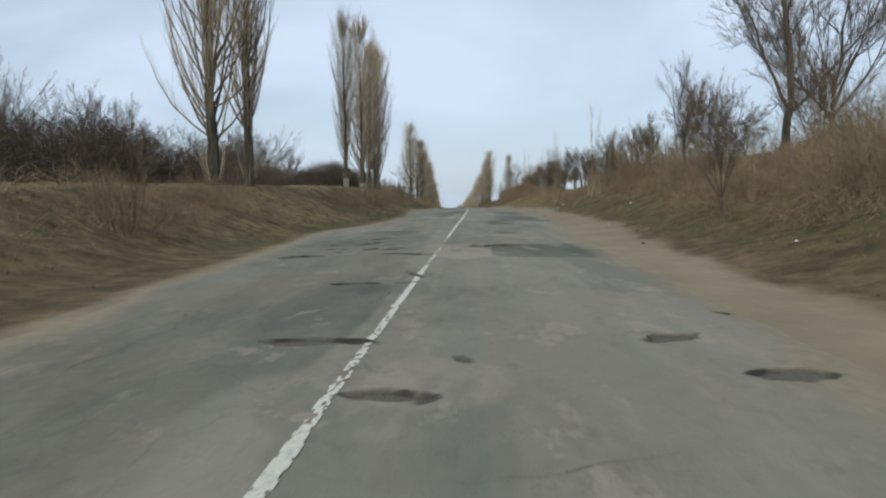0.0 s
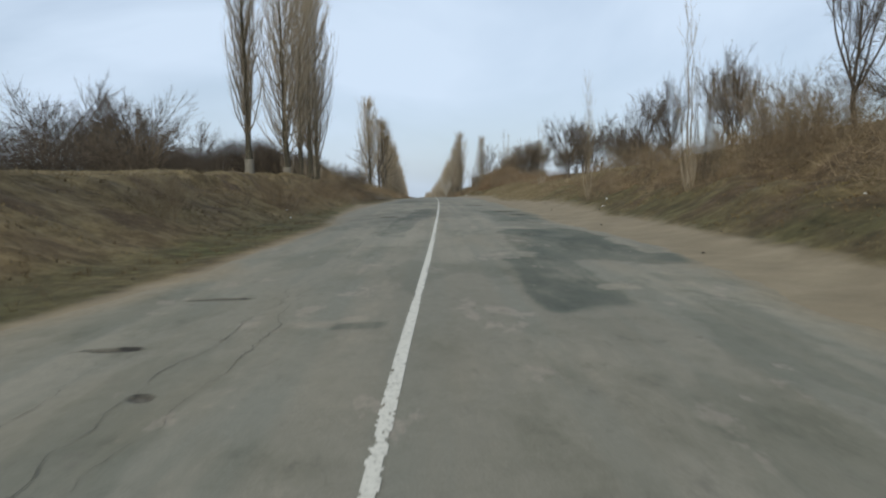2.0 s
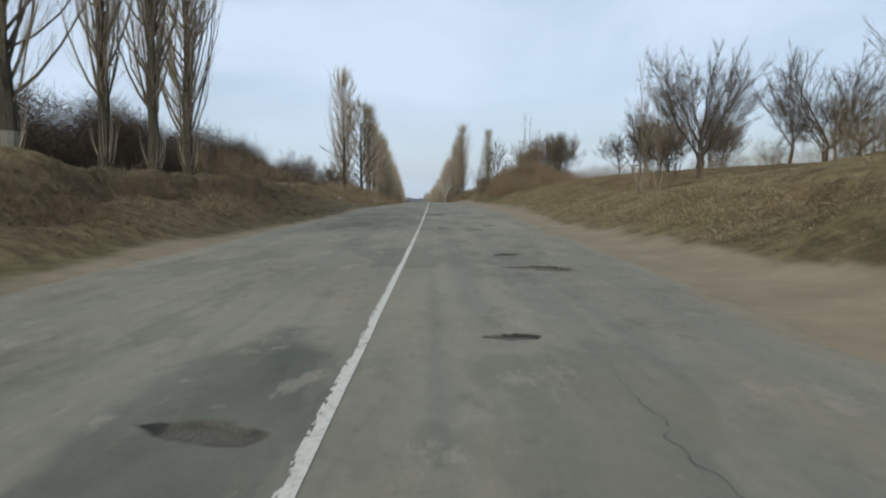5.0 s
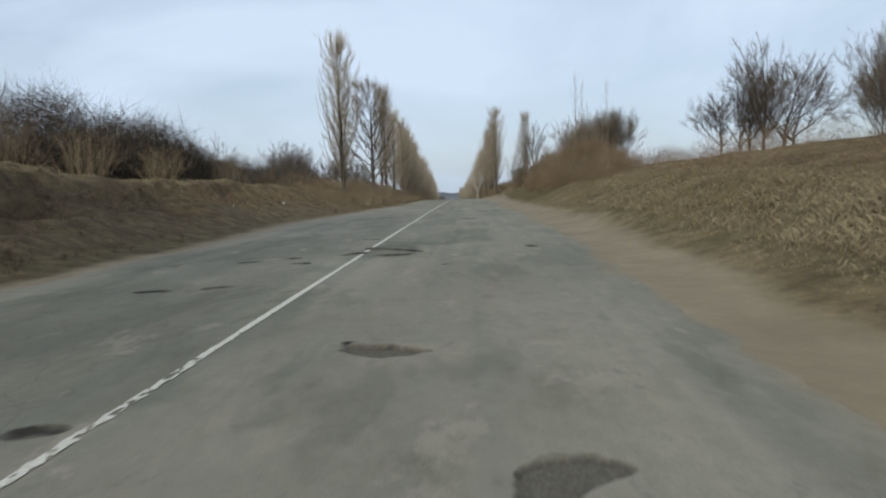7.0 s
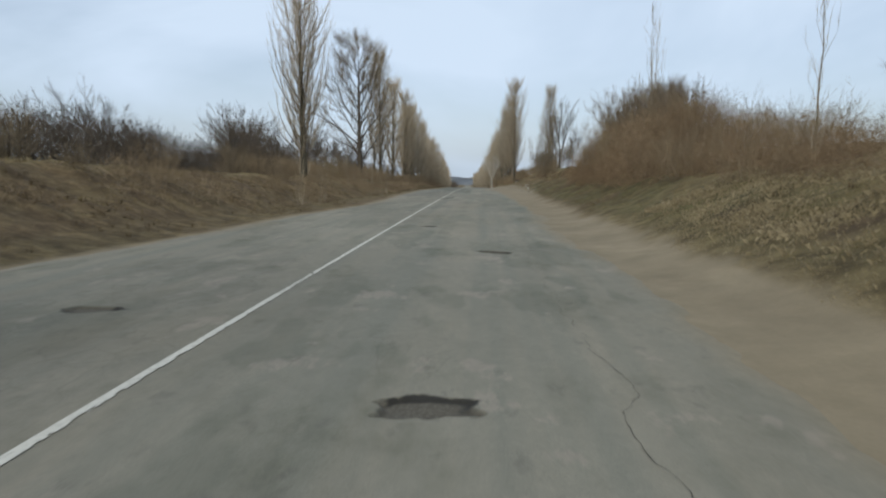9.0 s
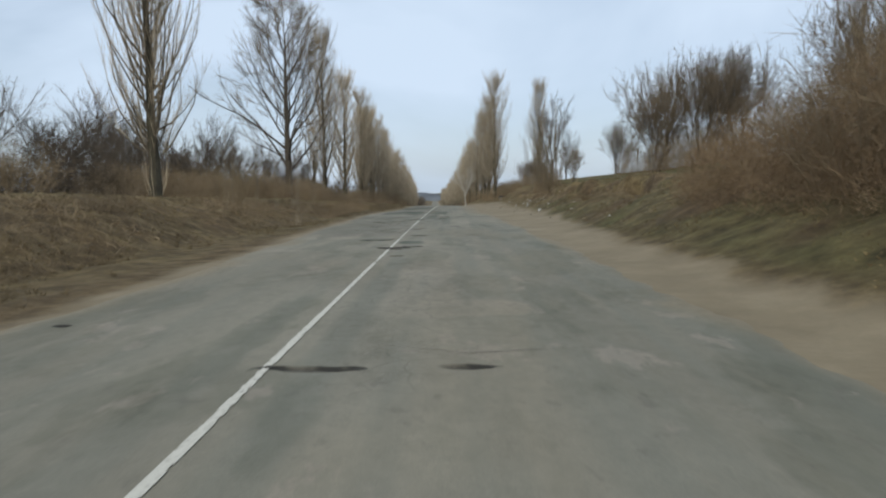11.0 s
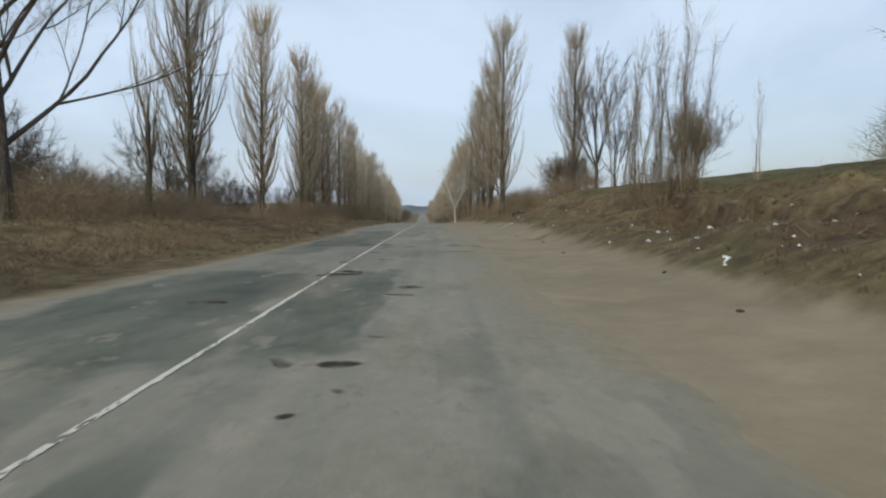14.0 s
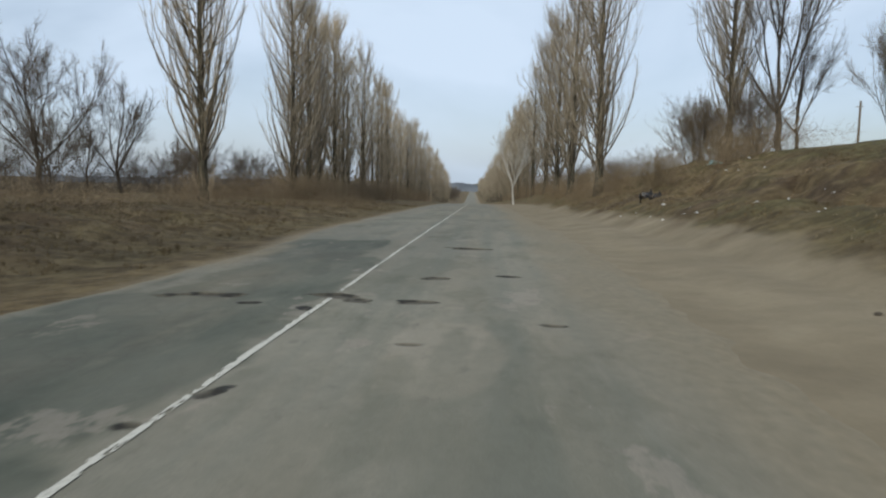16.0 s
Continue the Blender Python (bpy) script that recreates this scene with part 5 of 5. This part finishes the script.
UNDERGROWTH_C = [(36000, 7.8, 13.5, 46, 78, 1.15, BRUSH, .06, 2.2), (22000, 12.5, 17, 74, 112, 1.2, BRUSH_RED, .05, 2.6), (16000, 8.4, 12.5, 96, 118, 1.0, BRUSH_RED, .05, 2.4), (130000, 6.7, 12.6, 135, 158, 2.4, BRUSH_RED, -.2, 2.8), (26000, 7.6, 12.6, 124, 138, 1.2, BRUSH_RED, -.05, 2.6), (7000, 6.9, 11.5, 166, 228, .55, BRUSH, .36, 1.0), (6000, 6.8, 11, 228, 262, .4, BRUSH, .3, 1.4), (14000, 7.6, 10.8, 242, 285, 1.7, BRUSH, .05, 1.8), (9000, 6.4, 9.5, 60, 90, .5, BRUSH, .15, 1.4)]
UNDERGROWTH_D = [(34000, 8.6, 15, 222, 264, 2.0, BRUSH, .05, 2.4), (46000, 6.6, 12, 258, 380, 2.4, BRUSH, -.05, 4.0), (46000, 14, 25, 187, 197, 3.2, BRUSH, -.1, 3.0), (9000, 8.6, 11.4, 196, 202.5, 1.9, BRUSH, .0, 1.4), (10000, -9.2, -6.0, 166, 204, .5, BRUSH, .22, 1.8), (12000, -7.0, -4.9, 172, 202, .5, BRUSH, .12, 1.2)]
for n, (count, x0, x1, y0, y1, high, mat, bare, mound) in enumerate(UNDERGROWTH_A + UNDERGROWTH_B + UNDERGROWTH_C + UNDERGROWTH_D):
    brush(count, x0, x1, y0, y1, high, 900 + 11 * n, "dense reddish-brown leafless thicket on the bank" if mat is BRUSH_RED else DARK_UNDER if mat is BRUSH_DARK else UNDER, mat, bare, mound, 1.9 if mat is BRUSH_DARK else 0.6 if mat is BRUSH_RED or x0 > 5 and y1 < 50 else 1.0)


# ---------------------------------------------------------------- dry grass
def grass(name, count, x0, x1, y0, y1, high, seed, label, mat=None):
    """Tufts of thin bent blades, thicker in clumps, none on the sand."""
    g = np.random.default_rng(seed)
    x, y = g.uniform(x0, x1, count), g.uniform(y0, y1, count)
    clump = fbm(x / 1.1, y / 1.1, seed, 3) + g.uniform(-0.25, 0.25, count)
    off = np.abs(x)
    er = np.interp(y, *VERGE_R)
    el = np.interp(y, *VERGE_L)
    ok = (clump > -0.16) & (off + 0.5 * fbm(x / 0.8, y / 1.2, 77) > np.where(x > 0, er, el) + 0.1)
    x, y, c = x[ok], y[ok], clump[ok]
    z = land(x, y) - 0.02
    n = len(x)
    h = high * (0.45 + 0.9 * g.random(n)) * (0.7 + 0.9 * np.clip(c, 0, 0.6)) * step(np.abs(x), 4.6, 7.0) ** 0.5
    az, bend = g.uniform(0, 2 * np.pi, n), g.uniform(0.15, 0.85, n)
    w = g.uniform(0.0014, 0.0032, n)
    dx, dy = np.cos(az), np.sin(az)
    a = np.stack([x - dy * w, y + dx * w, z], 1)
    b = np.stack([x + dy * w, y - dx * w, z], 1)
    m1 = np.stack([x + dx * h * bend * 0.3 - dy * w * 0.7, y + dy * h * bend * 0.3 + dx * w * 0.7, z + h * 0.6], 1)
    t = np.stack([x + dx * h * bend, y + dy * h * bend, z + h * (1.05 - 0.45 * bend)], 1)
    v = np.stack([a, b, m1, t], 1).reshape(-1, 3)
    v[:, 0] += np.repeat(middle(y), 4)
    i = np.arange(n)[:, None] * 4
    f = np.concatenate([i + np.array([[0, 1, 2]]), i + np.array([[1, 3, 2]])])
    ob = new(name, mesh_from(name, v.tolist(), f.tolist(), mat or STRAW))
    return tagged(ob, label, "grass", kind="stuff")


grass("dry_grass", 90000, -10.5, -3.4, 16, 130, .07, 1, "short dry matted grass on the road bank")
grass("dry_grass", 85000, -10.5, -3.2, 130, 262, .085, 2, "dry matted grass on the road bank")
grass("dry_grass", 60000, 5.0, 13.0, 16, 84, .09, 3, "dry yellowish grass on the verge and bank")
grass("pale_dry_grass", 150000, 5.0, 12.0, 82, 132, .08, 7, "pale dry grass on the bank", STRAW_PALE)
grass("dry_grass", 75000, 5.2, 13.5, 132, 262, .07, 4, "short dry grass on the verge and bank")
grass("pale_dry_grass", 60000, 6.2, 8.8, 86, 132, .15, 9, "pale dry grass low on the bank", STRAW_PALE)
grass("tall_dry_grass", 12000, 5.7, 9.0, 84, 128, .14, 5, "tall pale dry grass on the bank", STRAW_PALE)
grass("pale_dry_grass", 34000, -14.5, -9.4, 16, 200, .13, 6, "pale dry grass on top of the bank", STRAW_PALE)


def weeds(count, x0, x1, y0, y1, high, seed, label, mat=TUSSOCK, bare=0.0):
    """Coarse tussocks of withered stalks, gathered in uneven drifts."""
    g = np.random.default_rng(seed)
    x, y = g.uniform(x0, x1, count), g.uniform(y0, y1, count)
    drift = fbm(x / 2.0, y / 2.4, seed, 4)
    ok = (drift + g.uniform(-0.15, 0.15, count) > bare) & (np.abs(x) > np.where(x > 0, np.interp(y, *VERGE_R), np.interp(y, *VERGE_L)) + 0.25)
    x, y = x[ok], y[ok]
    size = high * g.uniform(0.4, 1.25, len(x))
    blades = 16
    n = len(x) * blades
    cx, cy, h = np.repeat(x, blades), np.repeat(y, blades), np.repeat(size, blades) * g.uniform(0.5, 1.1, n)
    az, lean = g.uniform(0, 2 * np.pi, n), g.uniform(0.1, 1.1, n)
    out = np.stack([np.cos(az), np.sin(az)], 1)
    bx, by = cx + out[:, 0] * h * 0.35 * g.random(n), cy + out[:, 1] * h * 0.35 * g.random(n)
    p = np.stack([bx + middle(by), by, np.repeat(land(x, y), blades) - 0.04], 1)
    w = g.uniform(0.003, 0.008, n)[:, None]
    side = np.stack([-out[:, 1], out[:, 0], 0 * az], 1) * w
    tip = p + np.stack([out[:, 0] * h * lean, out[:, 1] * h * lean, h * (1.05 - 0.35 * lean)], 1)
    v = np.stack([p - side, p + side, tip], 1).reshape(-1, 3)
    ob = new("weeds", mesh_from("weeds", v.tolist(), np.arange(3 * n).reshape(-1, 3).tolist(), mat))
    return tagged(ob, label, "grass", kind="stuff")


weeds(11000, -9.8, -4.2, 16, 128, .15, 31, "withered brown weeds on the road bank", bare=.02)
weeds(12000, -10.5, -3.4, 128, 262, .19, 32, "withered brown weeds on the road bank", bare=-.02)
weeds(5000, 5.2, 12.5, 16, 84, .13, 33, "withered brown weeds on the verge and bank", bare=.08)
weeds(2600, 5.2, 12.5, 80, 132, .08, 34, "pale withered weeds on the bank", STRAW_PALE, .1)
weeds(3000, 6.0, 12.5, 84, 132, .12, 35, "withered brown weeds on the bank", bare=.1)
weeds(13000, 5.8, 12.5, 132, 262, .15, 36, "withered brown weeds on the bank", bare=.05)
weeds(9000, 6.2, 13.0, 150, 262, .14, 38, "pale withered weeds on the bank", STRAW_PALE, .1)
weeds(2500, -12.5, -9.2, 16, 150, .12, 37, "pale withered weeds along the top of the bank", STRAW_PALE, .12)


# ---------------------------------------------------------------- litter
def scrap(seed, mat, size):
    """A crumpled scrap of sheet plastic."""
    g = np.random.default_rng(seed)
    n = 7
    u, v = np.meshgrid(np.linspace(-1, 1, n), np.linspace(-1, 1, n))
    x = size * (u * 0.5 + 0.12 * g.normal(size=u.shape))
    y = size * (v * 0.36 + 0.12 * g.normal(size=u.shape))
    z = size * (0.12 + 0.34 * np.abs(g.normal(size=u.shape)) * (1.15 - 0.8 * np.hypot(u, v) / 1.41))
    i = np.arange(n * n).reshape(n, n)
    q = np.stack([i[:-1, :-1], i[:-1, 1:], i[1:, 1:], i[1:, :-1]], -1).reshape(-1, 4)
    me = mesh_from("plastic_scrap", np.stack([x.ravel(), y.ravel(), z.ravel()], 1).tolist(), q.tolist(), mat)
    bm = bmesh.new()
    bm.from_mesh(me)
    bmesh.ops.solidify(bm, geom=bm.faces[:], thickness=0.006)
    bm.to_mesh(me)
    bm.free()
    return me


white = [scrap(30 + n, RAG_WHITE, .3) for n in range(4)]
LITTER_NEAR = [(12.37, 189.2, 0.9), (6.74, 169, 0.8), (6.35, 176.7, 1.2), (6.73, 185.4, 0.9), (7.1, 204.6, 0.6), (7, 177.9, 0.6), (7.4, 172, 0.5), (6.7, 180.6, 0.5), (7.3, 184.2, 0.4), (6.9, 187.1, 0.4), (7.8, 188.9, 0.5), (8.4, 187.6, 0.4), (7.1, 189.3, 0.35), (8, 192.2, 0.45), (7.7, 194.4, 0.4), (8.6, 193.3, 0.5), (6.8, 195.8, 0.3), (9.3, 188.4, 0.45), (7.9, 186.2, 0.6), (7.2, 188, 0.7), (6.9, 190.2, 0.8), (7.5, 191.4, 0.7), (6.6, 192.6, 0.6), (8.1, 190.6, 0.5)]
LITTER_FAR = [(9.4, 178.4, 0.6), (8.6, 174.6, 0.5), (-6.7, 124.7, 0.9), (-7.2, 119.2, 0.5), (-6.4, 98.5, 0.5), (-5.6, 66.8, 0.6), (-6.1, 68.4, 0.5), (6.3, 66.4, 0.7), (6.8, 68, 0.6), (7.9, 52.4, 0.4), (7.4, 49, 0.6), (6.2, 30.5, 0.5), (6.5, 160.5, 0.5), (9.2, 232, 0.6), (7.6, 222, 0.9), (9.9, 223, 0.8), (8.2, 215.5, 0.5), (8.9, 213.6, 0.4), (10.6, 221.4, 0.5), (7.4, 217.5, 0.5), (11.2, 224.5, 0.9), (7.8, 211.5, 0.4), (9.6, 217, 0.35), (-5.4, 199.5, 0.4)]
bits = random.Random(77)
LITTER = LITTER_NEAR + LITTER_FAR + [(bits.uniform(6.5, 10.5), bits.uniform(181, 226), bits.uniform(.2, .5)) for _ in range(44)]
for n, (x, y, s) in enumerate(LITTER):
    ob = new("plastic_litter", white[n % 4])
    ob.matrix_world = pose(x + float(middle(y)), y, ground_z(x, y) + 0.01, 0, 0, 53 * n)
    ob.scale = (0.45 * s, 0.45 * s, 0.4 * s)
    tagged(ob, "crumpled white plastic litter on the bank", "litter", "litter along the verge")
ob = new("plastic_litter", scrap(50, RAG_BLUE, .5))
ob.matrix_world = pose(11.3, 228.5, ground_z(11.3, 228.5) + 0.02, 0, 0, 20)
tagged(ob, "crumpled pale blue plastic sheet on the bank", "litter")
for x, y, s in [(7.9, 226.0, .8), (8.4, 226.6, .7)]:
    ob = new("rubbish_bag", scrap(51, RAG_BLACK, .6))
    ob.matrix_world = pose(x, y, ground_z(x, y) + 0.02, 0, 0, 70 * s)
    ob.scale = (s, s, s * 1.3)
    tagged(ob, "black plastic rubbish bag on the verge", "litter", "rubbish bags")


# a thin utility pole far out on the field
def utility_pole():
    pole = tagged(new("utility_pole"), "thin grey wooden utility pole out on the field", "pole")
    for name, r0, r1, z0, z1, along_x in [("post", .13, .09, -0.3, 7.0, False), ("crossarm", .04, .04, -0.3, 0.3, True)]:
        bm = bmesh.new()
        bmesh.ops.create_cone(bm, cap_ends=True, segments=8, radius1=r0, radius2=r1, depth=z1 - z0, matrix=Matrix.Translation((0, 0, (z0 + z1) / 2)))
        if along_x:
            bmesh.ops.transform(bm, matrix=pose(0, 0.1, 6.5, 0, 90, 0), verts=bm.verts)
        me = bpy.data.meshes.new(name)
        bm.to_mesh(me)
        bm.free()
        me.materials.append(TWIG_BROWN)
        part(name, me, pole)
    return pole


pole = utility_pole()
pole.matrix_world = pose(35.4, 265, ground_z(35.4, 265))


# ---------------------------------------------------------------- stones and fallen branches
gravel = np.random.default_rng(64)
for n in range(3):
    bm = bmesh.new()
    bmesh.ops.create_icosphere(bm, subdivisions=1, radius=0.1)
    for v in bm.verts:
        v.co *= 0.75 + 0.5 * gravel.random()
        v.co.z *= 0.6
    me = bpy.data.meshes.new("stone")
    bm.to_mesh(me)
    bm.free()
    me.materials.append(BARK_OAK)
    for k in range(7):
        y = (34 + 4 * k, 66 + 5 * k, 168 + 6 * k)[n] + 2 * gravel.random()
        x = 4.7 + 1.5 * gravel.random()
        ob = new("stone", me)
        ob.matrix_world = pose(x + float(middle(y)), y, ground_z(x, y) + 0.008, 0, 0, 50 * k)
        s = 0.2 + 0.4 * gravel.random()
        ob.scale = (s, s, s)
        tagged(ob, "small dark stone lying on the sandy verge", "stone", "stones on the verge")
for n, (x, y, turn, long) in enumerate([(8.6, 190.4, 20, 2.4), (9.2, 189.6, 65, 1.8), (8.9, 186.2, -30, 1.6), (8.3, 200.2, 40, 1.9), (9.3, 182.0, 10, 1.7)]):
    w = Wood(700 + n)
    p = Vector((0, 0, 0.12))
    pts = [p]
    for k in range(5):
        p = p + Vector((long / 5, w.r.gauss(0, 0.09), w.r.gauss(0.02, 0.06)))
        pts.append(p)
    w.limb(pts, [0.03, 0.026, 0.021, 0.016, 0.01], 5)
    for k in range(7):
        q, d = along(pts, w.r.uniform(0.25, 0.95))
        w.twig(q, w.turn(d, 0.6), long * w.r.uniform(0.15, 0.4), 0.009)
    ob = new("fallen_branch", w.mesh("fallen_branch", TWIG_POPLAR))
    ob.matrix_world = pose(x, y, ground_z(x, y), 0, 0, turn)
    tagged(ob, "dry pale fallen branch on the torn bank", "branch", "fallen branches")


# ---------------------------------------------------------------- distant woods
def far_wood(name, y, z_top, x0, x1, seed, label):
    """A long wood on the far rise: a lumpy ridge of crowns, with depth."""
    w = np.arange(x0, x1, 9.0)
    rows = []
    for k, (dy, hh) in enumerate([(0, 0), (4, .55), (14, 1), (40, .9), (70, 0)]):
        top = z_top * (0.8 + 0.35 * fbm(w / 40, 0 * w + k, seed) + 0.25 * fbm(w / 12, 0 * w + k, seed + 3))
        base = land(w, 0 * w + y + dy) - 1
        rows.append(np.stack([w, 0 * w + y + dy, base + top * hh], 1))
    v = np.concatenate(rows)
    i = np.arange(len(v)).reshape(5, len(w))
    q = np.stack([i[:-1, :-1], i[:-1, 1:], i[1:, 1:], i[1:, :-1]], -1).reshape(-1, 4)
    return tagged(new(name, mesh_from(name, v.tolist(), q.tolist(), FAR, True)), label, "wood", kind="stuff")


far_wood("far_wood", 1250, 13, -700, 700, 5, "hazy distant wood on the far rise")
